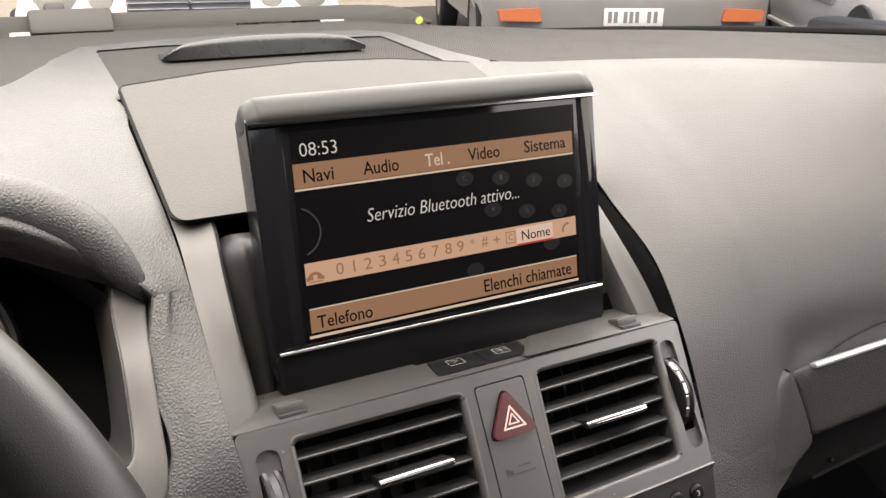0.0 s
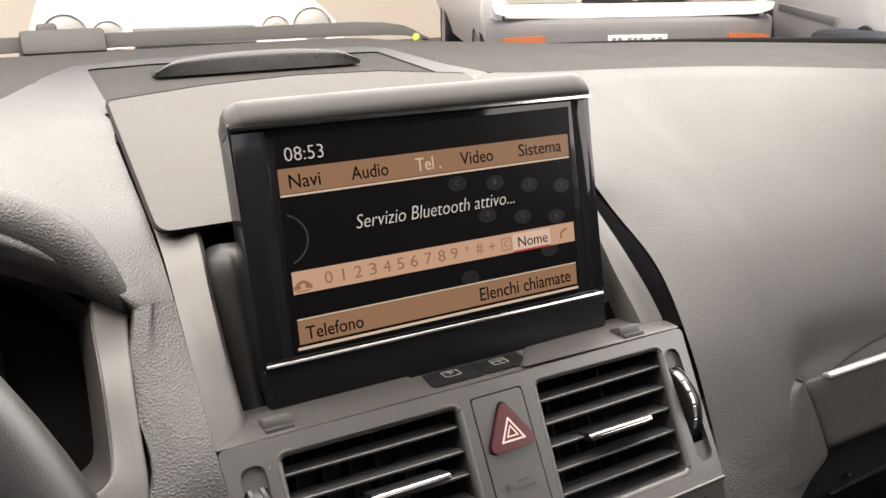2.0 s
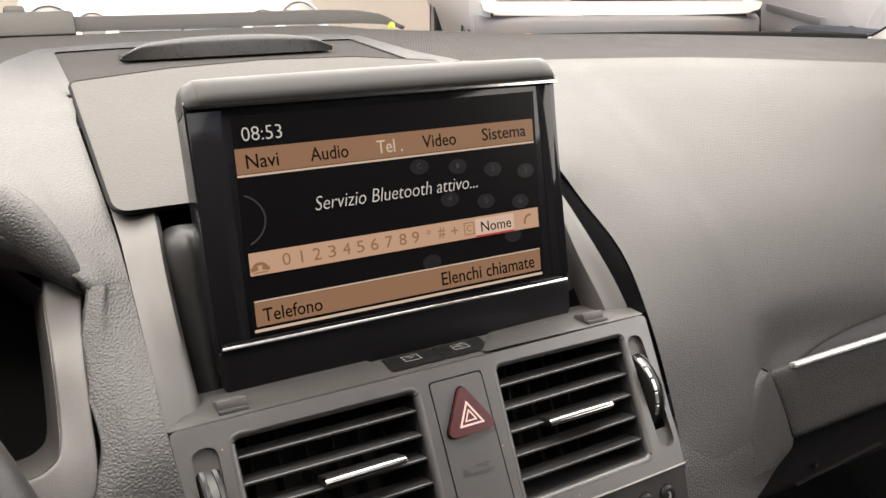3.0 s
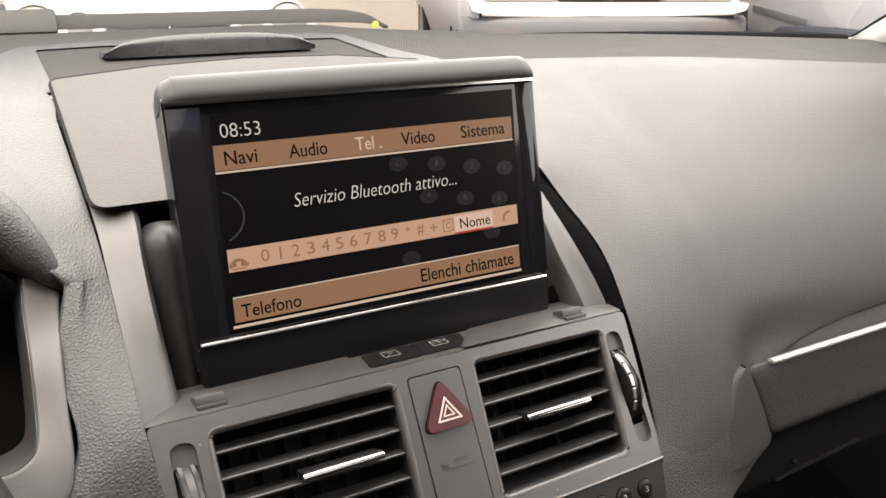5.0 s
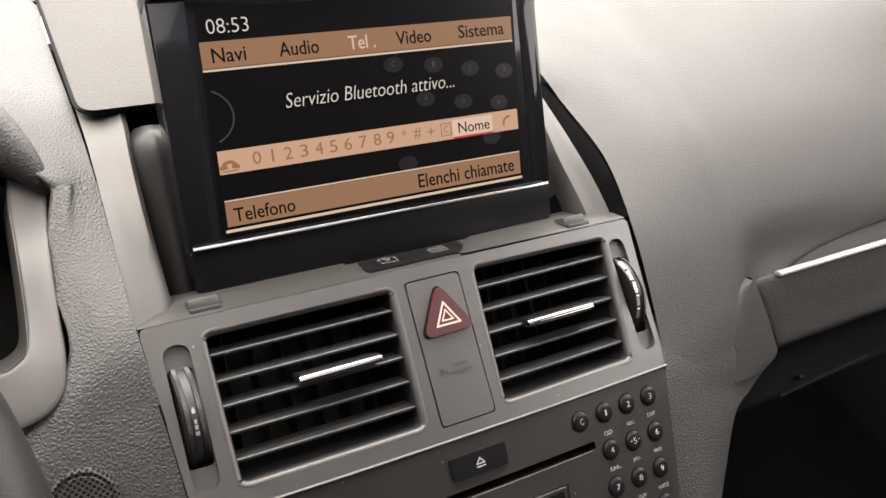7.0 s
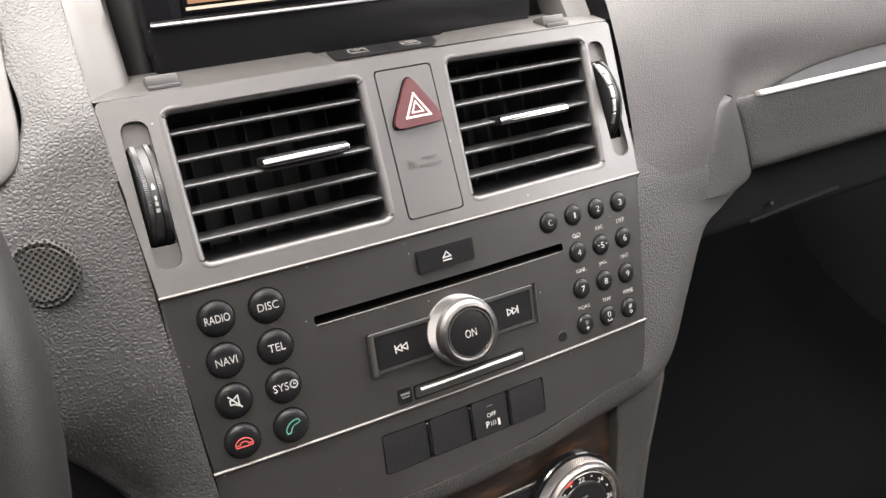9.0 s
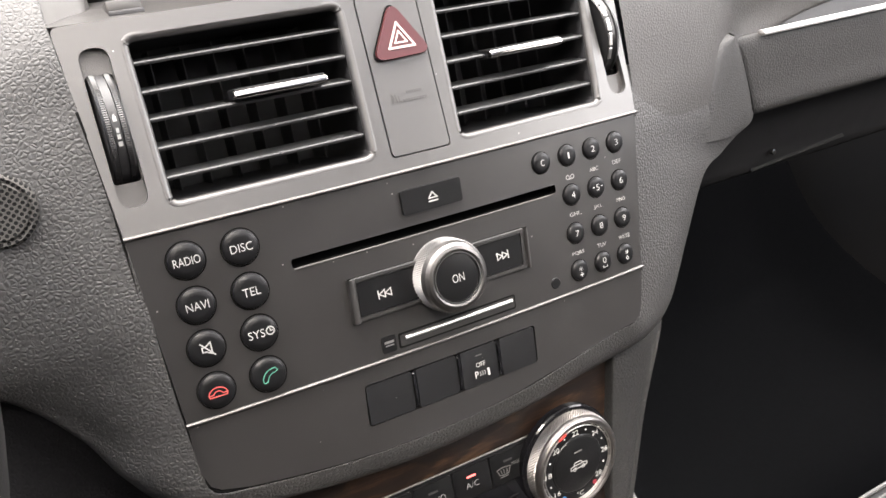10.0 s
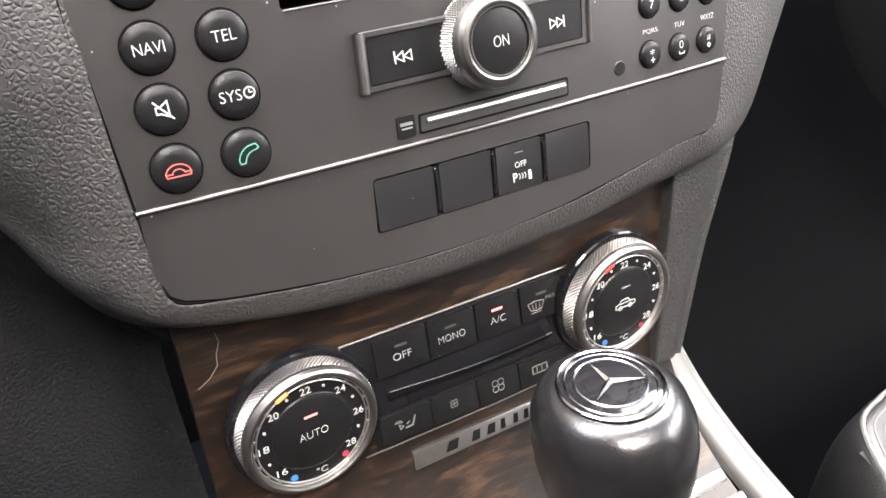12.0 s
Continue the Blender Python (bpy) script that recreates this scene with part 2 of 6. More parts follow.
def lathe(profile, n=40, wob=None):
    """Turned about y: rows of (radius, y). wob(i, k) scales the radius of row i at step k."""
    bm, rows = fresh(), []
    for i, (r, y) in enumerate(profile):
        if r < 1e-6:
            rows.append([bm.verts.new((0, y, 0))])
        else:
            rows.append([bm.verts.new(((r * (wob(i, k) if wob else 1)) * math.cos(2 * math.pi * k / n), y, (r * (wob(i, k) if wob else 1)) * math.sin(2 * math.pi * k / n))) for k in range(n)])
    for a, b in zip(rows, rows[1:]):
        for k in range(n):
            j = (k + 1) % n
            if len(a) == 1 and len(b) > 1:
                bm.faces.new((a[0], b[k], b[j]))
            elif len(b) == 1 and len(a) > 1:
                bm.faces.new((a[k], b[0], a[j]))
            elif len(a) > 1:
                q = (a[k], b[k], b[j], a[j])
                r2 = [v.co.x**2 + v.co.z**2 for v in q]
                if wob and abs(r2[0] + r2[2] - r2[1] - r2[3]) > 1e-3:
                    s = 0 if r2[0] + r2[2] < r2[1] + r2[3] else 1
                    bm.faces.new((q[s], q[s + 1], q[s + 2]))
                    bm.faces.new((q[s + 2], q[(s + 3) % 4], q[s]))
                else:
                    bm.faces.new(q)
    return bm


def spline(pts, n):
    """Catmull-Rom through points, n steps a span."""
    p = [Vector(q) for q in pts]
    p = [p[0] * 2 - p[1]] + p + [p[-1] * 2 - p[-2]]
    out = []
    for i in range(1, len(p) - 2):
        for k in range(n):
            t = k / n
            out.append(0.5 * (2 * p[i] + (p[i + 1] - p[i - 1]) * t + (2 * p[i - 1] - 5 * p[i] + 4 * p[i + 1] - p[i + 2]) * t * t + (3 * p[i] - p[i - 1] - 3 * p[i + 1] + p[i + 2]) * t**3))
    return out + [p[-2]]


def skin(rows, nu=4, nv=4, thick=3.0):
    """A smooth sheet through rows of control points, given some thickness."""
    fine = [spline(r, nu) for r in rows]
    cols = [spline([r[k] for r in fine], nv) for k in range(len(fine[0]))]
    bm = fresh()
    vs = [[bm.verts.new(q) for q in c] for c in cols]
    for a, b in zip(vs, vs[1:]):
        for k in range(len(a) - 1):
            bm.faces.new((a[k], b[k], b[k + 1], a[k + 1]))
    if thick:
        bmesh.ops.recalc_face_normals(bm, faces=bm.faces)
        bmesh.ops.solidify(bm, geom=bm.faces[:], thickness=thick)
    return bm


def tube(path, r, n=10, closed=False):
    path = [Vector(p) for p in path]
    bm, rings, c = fresh(), [], len(path)
    up = Vector((0, 0, 1))
    for i, p in enumerate(path):
        a = path[i - 1] if (i or closed) else path[0]
        b = path[(i + 1) % c] if (i < c - 1 or closed) else path[-1]
        d = (b - a).normalized()
        s = d.cross(up if abs(d.z) < 0.9 else Vector((0, 1, 0))).normalized()
        u = s.cross(d)
        rings.append([bm.verts.new(p + (s * math.cos(2 * math.pi * k / n) + u * math.sin(2 * math.pi * k / n)) * r) for k in range(n)])
    for i in range(c if closed else c - 1):
        a, b = rings[i], rings[(i + 1) % c]
        for k in range(n):
            bm.faces.new((a[k], a[(k + 1) % n], b[(k + 1) % n], b[k]))
    if not closed:
        bm.faces.new(rings[0])
        bm.faces.new(rings[-1][::-1])
    return bm


def face(x, z):
    """Depth of the stack's face: bowed from side to side, and laid back above the upper strip."""
    return 2 + max(0, z - 24.5) * 0.173 - 5 * (1 - (x / 118) ** 2)


def on_face(x, z, lift=0.0):
    fx = 10 * x / 118**2
    fz = 0.173 if z > 24.5 else 0
    m = Matrix.Translation((x, face(x, z) - lift, z))
    return m @ Matrix.Rotation(math.atan(fx), 4, "Z") @ Matrix.Rotation(-math.atan(fz), 4, "X")


def panel(outline, holes, thick, lift=0.0, warp=face, cut=9.0):
    """A plate with holes that follows the stack's face."""
    bm = fresh()
    edges = []
    for loop in (outline, *holes):
        v = [bm.verts.new((x, 0, z)) for x, z in loop]
        edges += [bm.edges.new((v[i], v[(i + 1) % len(v)])) for i in range(len(v))]
    bmesh.ops.triangle_fill(bm, use_beauty=True, use_dissolve=False, edges=edges)
    xs, zs = [p[0] for p in outline], [p[1] for p in outline]
    for lo, hi, axis in ((min(xs), max(xs), 0), (min(zs), max(zs), 2)):
        k = lo + cut
        while k < hi:
            co, no = [0, 0, 0], [0, 0, 0]
            co[axis], no[axis] = k, 1
            bmesh.ops.bisect_plane(bm, geom=bm.verts[:] + bm.edges[:] + bm.faces[:], plane_co=co, plane_no=no, dist=1e-4)
            k += cut
    for f in bm.faces:
        if f.normal.y > 0:
            f.normal_flip()
    out = bmesh.ops.extrude_face_region(bm, geom=bm.faces[:])
    back = [g for g in out["geom"] if isinstance(g, bmesh.types.BMVert)]
    for v in back:
        v.co.y += thick
    for v in bm.verts:
        v.co.y += warp(v.co.x, v.co.z) - lift
    return bm


def lettering(string, w, h, slant=0.0, bold=0.0):
    """Letters about the origin in x and z, w wide and h high, facing -y."""
    cu = bpy.data.curves.new("letters", "FONT")
    cu.body, cu.extrude, cu.shear, cu.offset = string, 0.0, slant, bold
    cu.resolution_u = 3
    tmp = bpy.data.objects.new("letters", cu)
    me = bpy.data.meshes.new_from_object(tmp)
    bm = fresh()
    bm.from_mesh(me)
    bpy.data.objects.remove(tmp)
    bpy.data.curves.remove(cu)
    bpy.data.meshes.remove(me)
    xs, ys = [v.co.x for v in bm.verts], [v.co.y for v in bm.verts]
    cx, cy = (max(xs) + min(xs)) / 2, (max(ys) + min(ys)) / 2
    sx, sy = w / max(max(xs) - min(xs), 1e-6), h / max(max(ys) - min(ys), 1e-6)
    for v in bm.verts:
        v.co = ((v.co.x - cx) * sx, 0, (v.co.y - cy) * sy)
    out = bmesh.ops.extrude_face_region(bm, geom=bm.faces[:])
    for g in out["geom"]:
        if isinstance(g, bmesh.types.BMVert):
            g.co.y += 0.12
    return bm


def stroke(pts, w, closed=False):
    """A flat printed line in x and z."""
    bm = fresh()
    n = len(pts)
    for i in range(n if closed else n - 1):
        a, b = Vector(pts[i]), Vector(pts[(i + 1) % n])
        d = (b - a).normalized() * w / 2
        s = Vector((-d.y, d.x))
        q = [a - d + s, b + d + s, b + d - s, a - d - s]
        f = bm.faces.new([bm.verts.new((p.x, 0, p.y)) for p in q])
        g = bmesh.ops.extrude_face_region(bm, geom=[f])
        for e in g["geom"]:
            if isinstance(e, bmesh.types.BMVert):
                e.co.y += 0.1 + 0.004 * i
    return bm


def arc(cx, cz, r, a0, a1, n=14, rz=None):
    return [(cx + r * math.cos(radians(a0 + (a1 - a0) * k / n)), cz + (rz or r) * math.sin(radians(a0 + (a1 - a0) * k / n))) for k in range(n + 1)]


# ---- the car's shell ----
CAR = pose(0, 0, 0.78)
SIN, COS = math.sin(radians(25)), math.cos(radians(25))


def lvl(x, ahead, up):
    """A point given level in the car, in the stack's frame."""
    return (x, COS * ahead - SIN * up, SIN * ahead + COS * up)


ASPHALT = material("asphalt", (0.055, 0.054, 0.052), 0.9, 0, 0.3, 6, 0.6, 300)
HEADLINER = material("grey_headliner_cloth", (0.32, 0.312, 0.3), 0.95, 0, 0.06, 30, 0.3, 900)
DOOR_SKIN = material("black_door_trim", (0.018, 0.018, 0.0185), 0.6, 0, 0.1, 20, 0.3, 700)
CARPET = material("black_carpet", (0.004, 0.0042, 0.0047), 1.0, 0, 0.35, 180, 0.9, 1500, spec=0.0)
RENDERED = material("pale_rendered_wall", (0.62, 0.55, 0.46), 0.9, 0, 0.08, 2, 0.4, 60)


def clear_glass():
    g = bpy.data.materials.new("windscreen_glass")
    g.use_nodes = True
    n, l = g.node_tree.nodes, g.node_tree.links
    t, gl, mx = n.new("ShaderNodeBsdfTransparent"), n.new("ShaderNodeBsdfGlossy"), n.new("ShaderNodeMixShader")
    t.inputs[0].default_value = (0.93, 0.95, 0.94, 1)
    gl.inputs["Roughness"].default_value = 0.02
    mx.inputs[0].default_value = 0.1
    l.new(t.outputs[0], mx.inputs[1])
    l.new(gl.outputs[0], mx.inputs[2])
    l.new(mx.outputs[0], n["Material Output"].inputs[0])
    return g


GLASS = clear_glass()


def slab(name, x0, x1, y0, y1, z0, z1, mat, label, category, r=0.0):
    ob = new(name, mesh_of(name, box(x0, x1, y0, y1, z0, z1, r), mat))
    return tagged(ob, label, category, kind="structure")


def ground():
    bm = fresh()
    n = 24
    vs = [[bm.verts.new(((i / n - 0.5) * 300000, (j / n - 0.5) * 300000, 0)) for j in range(n + 1)] for i in range(n + 1)]
    for i in range(n):
        for j in range(n):
            bm.faces.new((vs[i][j], vs[i + 1][j], vs[i + 1][j + 1], vs[i][j + 1]))
    return tagged(new("ground", mesh_of("ground", bm, ASPHALT)), "grey asphalt of the car park", "ground", kind="structure")


ground()
slab("wall_north", -9000, 14000, 10500, 10800, 1, 5200, RENDERED, "pale rendered building wall behind the parked cars", "wall")
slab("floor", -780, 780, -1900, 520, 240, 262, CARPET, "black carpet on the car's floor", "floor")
tagged(new("ceiling", mesh_of("ceiling", join(box(-700, 700, -1900, -720, 1395, 1425), box(-700, 700, -300, -160, 1395, 1425), box(-700, -400, -720, -300, 1395, 1425), box(400, 700, -720, -300, 1395, 1425)), HEADLINER)), "light grey cloth headliner of the car", "ceiling", kind="structure")


# unseen opening, assumed from the highlight on the gear knob
def sunroof():
    ob = thing("window_2", "assumed glass sunroof, unseen, letting light in from above", "sunroof", (0, -510, 1410), kind="structure", at=Matrix())
    for x0, x1, y0, y1 in ((-408, 408, -728, -712), (-408, 408, -308, -292), (-408, -392, -712, -308), (392, 408, -712, -308)):
        part("window_frame", box(x0, x1, y0, y1, 1391, 1428, 3), HEADLINER, ob, "light cloth edge")
    p = part("pane", box(-391, 391, -711, -309, 1414, 1418), GLASS, ob, "clear glass pane")
    p.visible_shadow = False



for _s, _n2 in ((-1, "wall_west"), (1, "wall_east")):
    slab(_n2, min(_s * 760, _s * 820), max(_s * 760, _s * 820), -1900, 520, 262, 955, DOOR_SKIN, "black door trim below the side windows", "door trim", 10)
# unseen full-height wall, added to shut out light from behind
slab("wall_south", -760, 760, -1960, -1900, 262, 1400, DOOR_SKIN, "dark wall added to close the cabin's rear to light", "wall", 10)
# unseen walls added to block side light, most of it on the driver's side
for _s, _n2, _end in ((-1, "wall_west_blind", -120), (1, "wall_east_blind", -450)):
    slab(_n2, min(_s * 700, _s * 756), max(_s * 700, _s * 756), -1900, _end, 950, 1396, DOOR_SKIN, "dark wall added to keep side light out of the cabin", "cabin side", 10)
slab("wall_firewall", -760, 760, 522, 560, 262, 900, RUBBER, "black bulkhead ahead of the footwells", "wall")


def windscreen():
    ob = thing("window_1", "sloping curved windscreen with a black edge", "windscreen", kind="structure", at=CAR)
    rows = []
    for k, (up, back) in enumerate(((188, 0), (300, 190), (420, 400), (560, 660))):
        rows.append([(x, 480 - back - 150 * (x / 640) ** 2, up + 0 * k) for x in (-680, -450, -220, 0, 220, 450, 680)])
    p = part("pane", skin(rows, 3, 3, 0), GLASS, ob, "clear glass pane")
    p.visible_shadow = False
    foot_line = [(x, 484 - 150 * (x / 640) ** 2, z) for x, z in ((-657, 176), (-450, 180), (-220, 182), (0, 183), (220, 183), (450, 183), (600, 181), (650, 178.5))]
    part("seal", tube(spline(foot_line, 6), 4.5, 8), VOID, ob, "black rubber seal")
    edge = [(657, 326, 178), (634, 283, 198), (560, 90, 310), (490, -170, 590)]
    crest = [(645, 283, 170), (628, 245, 192), (556, 52, 305), (486, -205, 585)]
    door = [(700, 215, 165), (684, 180, 190), (620, 0, 300), (560, -240, 575)]
    for s in (-1, 1):
        part("edge_seal", tube(spline([(s * x, y, z) for x, y, z in edge], 6), 5, 8), VOID, ob, "black edge of the glass")
        lines = [[(s * x, y, z) for x, y, z in [(a[0], a[1] + 4, a[2] - 50)] + l] for a, l in ((edge[0], [(x, y + 2, z - 1) for x, y, z in edge]), (crest[0], crest), (door[0], door))]
        part("pillar", skin(lines, 4, 4, 6), HEADLINER, ob, "light cloth windscreen pillar", angle=60)


windscreen()
sunroof()


# ---- dashboard ----
STRIP = material("dark_strip_plastic", (0.032, 0.031, 0.03), 0.7, 0, 0.1, 40, spec=0.2)
HOODED = material("hood_plastic", (0.007, 0.007, 0.0072), 0.28, 0, 0.1, 60, 0.2, 1800)
def dashboard():
    ob = thing("dashboard", "dark grey grained dashboard with a pale sheen on top", "dashboard", (0, 60, 100))
    # band of skin round the radio stack
    # control lines of the band: inner edge, outer edge
    down = [((-120, 51, 163), (-137.5, 46, 163)), ((-120.5, 34, 131), (-146, 36, 131)), ((-121, 15, 97), (-146, 19, 94)), ((-120, 10, 70), (-175, 17, 66)), ((-119, 6, 43), (-215, 18, 38)), ((-117.8, 2.2, 0), (-190, 18, -8)), ((-116.4, 2.1, -22), (-164, 17, -26)), ((-114.8, 2.1, -47), (-147, 16, -46)), ((-112.8, 2.0, -65), (-137, 16, -66))]
    chin_edge = [((-109.6, 1.9, -75.6), (-122, 16, -84.5)), ((-96, 1.2, -79.3), (-95, 16, -94.5)), ((-61, -0.6, -83.6), (-57, 16, -100.6)), ((-21, -1.8, -85.2), (-14, 16, -103)), ((24, -1.8, -83), (36, 16, -100.5)), ((50, -1.0, -79.4), (61, 16, -96.8)), ((84, 1.2, -74.2), (92, 16, -93)), ((97, 1.9, -73), (113, 16, -88.5))]
    up = [((102.3, 2.2, -62), (133, 15, -77)), ((106.8, 2.4, -47), (153, 17, -46)), ((111.3, 2.5, -10), (178, 26, -20)), ((114, 3, 10), (206, 38, -13)), ((116, 4.5, 25), (233, 45, 2)), ((119.5, 9, 46), (234, 42.5, 47))]
    left = down + chin_edge + up
    joint = []
    rows = []
    for i, (a, b) in enumerate(left):
        roll = 0.2 if i < 4 else 1.0
        a, b = Vector(a), Vector(b)
        d = (b - a).normalized()
        flat_d = Vector((d.x, 0, d.z)).normalized()
        a = a - flat_d * (1.15 if 4 <= i <= 8 or i >= 17 else 0.2)
        joint.append(a - flat_d * 0.5 + Vector((0, 0.5, 0)))
        w = (b - a).length
        e = min(7.0, w * 0.4)
        mid = a.lerp(b, 0.5)
        chin = max(0, min(1, (44 - w) / 18)) if i > 7 else 0
        mid.y = (mid.y - min(1.5, w * 0.04)) * (1 - chin) + (a.y + (b.y - a.y) * 0.2) * chin
        shoulder = 1.2 + 4.8 * chin
        rows.append([a - flat_d * 0.6 + Vector((0, 7, 0)), a - flat_d * 0.2 + Vector((0, 1.2, 0)), a + flat_d * 1.2 + Vector((0, 0.0, 0)), mid, b - flat_d * e * (1 - 0.4 * chin) - Vector((0, shoulder, 0)), b - flat_d * 1.2 + Vector((0, 2.5 * roll, 0)), b + Vector((0, 9 * roll, 0)), b - flat_d * 6 * roll + Vector((0, 22, 0))])
    part("stack_surround", skin(rows, 6, 8, 0), LEATHER, ob, angle=60)
    part("surround_joint", tube(spline(joint[3:], 4), 0.8, 6), VOID, ob, "dark joint round the radio stack")
    near = [
        [(117, 4.7, 18), (148, 14.6, 11), (183, 27.3, 8), (217, 38.6, 15), (275, 66, 61), (467, 66, 65), (640, 66, 65)],
        [(119, 7.0, 37), (155, 16.4, 37), (195, 29.0, 38), (239, 46, 50.5), (345, 47.5, 58), (467, 47.5, 58.5), (640, 47.5, 58.5)],
        [(122.5, 13.6, 87), (160, 21.4, 86), (200, 32, 86), (250, 41, 86), (345, 43, 86), (467, 42, 86), (640, 40, 86)],
        [(131.4, 35, 131), (165, 38, 130), (205, 45, 130), (250, 52, 130), (345, 50, 128), (467, 46, 126), (640, 40, 124)],
    ]
    far = [
        [(127, 56, 168), (165, 62, 172), (205, 72, 176), (250, 78, 178), (345, 72, 172), (467, 60, 165), (640, 46, 160)],
        [(121, 70, 196), (160, 92, 214), (205, 105, 222), (250, 112, 226), (345, 100, 218), (467, 78, 206), (640, 52, 190)],
        [(119, 120, 243), (155, 135, 255), (200, 140, 260), (250, 142, 262), (345, 127, 252), (467, 95, 232), (640, 56, 208)],
        [(119, 165, 281), (140, 180, 291), (176, 174, 287), (247, 163, 281), (345, 145, 270), (467, 104, 245), (640, 60, 215)],
    ]
    xs = near + far
    part("passenger_pad", skin(xs, 14, 12, 0), PAD, ob, "grained pad, glossy towards the light", angle=60)
    xs = [
        [(-120, 51, 154), (-127, 50.5, 154), (-135, 50, 154), (-140, 50, 154)],
        [(-120, 51, 163), (-127, 50, 163), (-133, 47, 163), (-137.5, 46, 163)],
        [(-120.5, 61, 183), (-130, 58, 181), (-142, 52, 179), (-151, 44, 178.5)],
        [(-121, 78, 205), (-136, 73, 206), (-152, 62, 205), (-166, 42, 193)],
        [(-121, 105, 229), (-145, 96, 228), (-168, 76, 224), (-190, 40, 206)],
        [(-121, 135, 256), (-155, 124, 253), (-190, 98, 243), (-230, 38, 218)],
        [(-121, 165, 281), (-165, 156, 277), (-215, 130, 264), (-300, 36, 228)],
        [(-150, 240, 326), (-185, 200, 301), (-260, 175, 284), (-420, 60, 230)],
    ]
    fold = (0, 0.15, 0.5, 0.9, 1, 1, 1, 1)
    full = [r + [(r[-1][0] - 2 * f, r[-1][1] + 1.0 + 3 * (1 - f), r[-1][2] - 8 * f), (r[-1][0] - 6 * f, r[-1][1] + 14, r[-1][2] - 14 * f)] for r, f in zip(xs, fold)]
    full[0] = xs[0] + [(-141, 54, 152), (-142, 60, 150)]
    part("driver_pad", skin(full, 10, 10, 0), LEATHER, ob, angle=60)
    roll = [(-137.5, 54, 163.5, 2.6), (-141, 51.5, 169, 5.8), (-147, 49.7, 178.5, 9.2), (-156.5, 49, 191.5, 11.5), (-170, 49, 203, 12), (-189, 49, 212, 12), (-230, 49, 222, 13), (-300, 47, 230, 14), (-420, 68, 232, 14)]
    ring = []
    for x, y, z, r in roll:
        ring.append([(x + 0.45 * r * math.cos(radians(a)), y + r * math.sin(radians(a)), z + 0.9 * r * math.cos(radians(a))) for a in range(-200, 61, 20)])
    part("hood_roll", skin(ring, 2, 6, 0), LEATHER, ob, "soft rolled lip over the instruments", angle=70)
    lip = [r[-1] for r in xs[1:]]
    inner = [(x - 12, y + 80, z - 8) for x, y, z in lip]
    back = [(x - 6, y + 14, z - 8.5) for x, y, z in lip]
    part("hood_lining", skin([back, inner], 4, 3, 0), BLACK, ob, "matt black lining under the instrument hood", angle=60)
    # hump with the centre loudspeaker grille
    top = lambda x, z: 162 + (z - 279) / 0.577
    hole = rounded([(-116, 286), (-113.5, 345), (-70, 347.5), (86, 345), (104, 344), (112, 301), (113, 286)], 3)
    hump = rounded([(119, 280.5), (140, 289), (147, 294), (132, 311), (128, 319), (117, 350), (97, 357), (-15, 359.5), (-67, 357.5), (-122, 352), (-145, 334), (-160, 312), (-150, 281)], 6, 4)
    part("hump", panel(hump, [hole], 6, 0.5, top, 30), LEATHER, ob)
    part("speaker_grille", panel([((x - 0) * 0.995, 316 + (z - 316) * 0.99) for x, z in hole], [], 2, -2.0, top, 40), perforated("grille_mesh", (0.03, 0.029, 0.028), 0.33, 1.5), ob, "dark finely perforated loudspeaker grille")
    # perforated band below the windscreen
    dark = perforated("defroster_band", (0.034, 0.033, 0.032), 0.33, 1.6)
    foot = [(-420, 152, 272), (-300, 168, 281), (-185, 202, 300), (-148, 250, 328), (-122, 286, 348), (-15, 299, 355), (97, 294, 353), (124, 262, 335), (132, 217, 309), (176, 174, 285), (247, 163, 279), (345, 145, 268), (467, 104, 243), (640, 60, 213)]
    crest = [(-420, 210, 310), (-300, 240, 327), (-185, 275, 346), (-148, 292, 355), (-122, 300, 360), (-15, 308, 364), (97, 305, 362), (130, 285, 350), (160, 255, 331), (200, 232, 317), (262, 224, 312), (365, 200, 297), (487, 160, 274), (650, 120, 248)]
    rear = [(-420, 262, 340), (-300, 290, 356), (-185, 312, 369), (-148, 316, 371), (-122, 318, 372), (-15, 322, 374), (97, 320, 373), (140, 316, 367), (178, 308, 361), (230, 298, 354), (290, 284, 344), (390, 258, 330), (510, 218, 307.5), (660, 176, 281.5)]
    band = [foot, crest, rear]
    part("defroster_band", skin(band, 3, 4, 0), dark, ob, "dark perforated band at the windscreen's foot", angle=60)
    # hooded sensor on the grille
    hood = []
    for k in range(13):
        u = k / 12
        x = -77 + 147 * u
        h = 7.0 * (1 - abs(2 * u - 1) ** 2.6) + 5.5 * (1 - abs(2 * u - 1) ** 14)
        y, z = 233 + 0 * u, 324.5
        hood.append([(x, y + 2, z - 2), (x, y + 0.4, z + h * 0.4), (x, y - 0.4, z + h * 0.75), (x, y + 0.4, z + h * 0.95), (x, y + 3, z + h), (x, y + 13, z + h + 2.6), (x, y + 19, z + 8)])
    part("sensor_hood", skin(hood, 3, 3, 0), HOODED, ob, "low glossy black hood on the grille", angle=70)
    # strip at the windscreen's foot with its block and tell-tale
    part("screen_strip", skin([[(-330, 306, 362), (-200, 322, 375), (0, 331, 379), (140, 327, 376), (176, 318, 367)], [(-330, 304, 372), (-200, 319, 385), (0, 328, 389), (140, 324, 386), (176, 317, 368)], [(-330, 312, 374), (-200, 327, 388), (0, 336, 392), (140, 332, 389), (176, 322, 369)]], 4, 2, 2), STRIP, ob, "grey plastic strip below the glass")
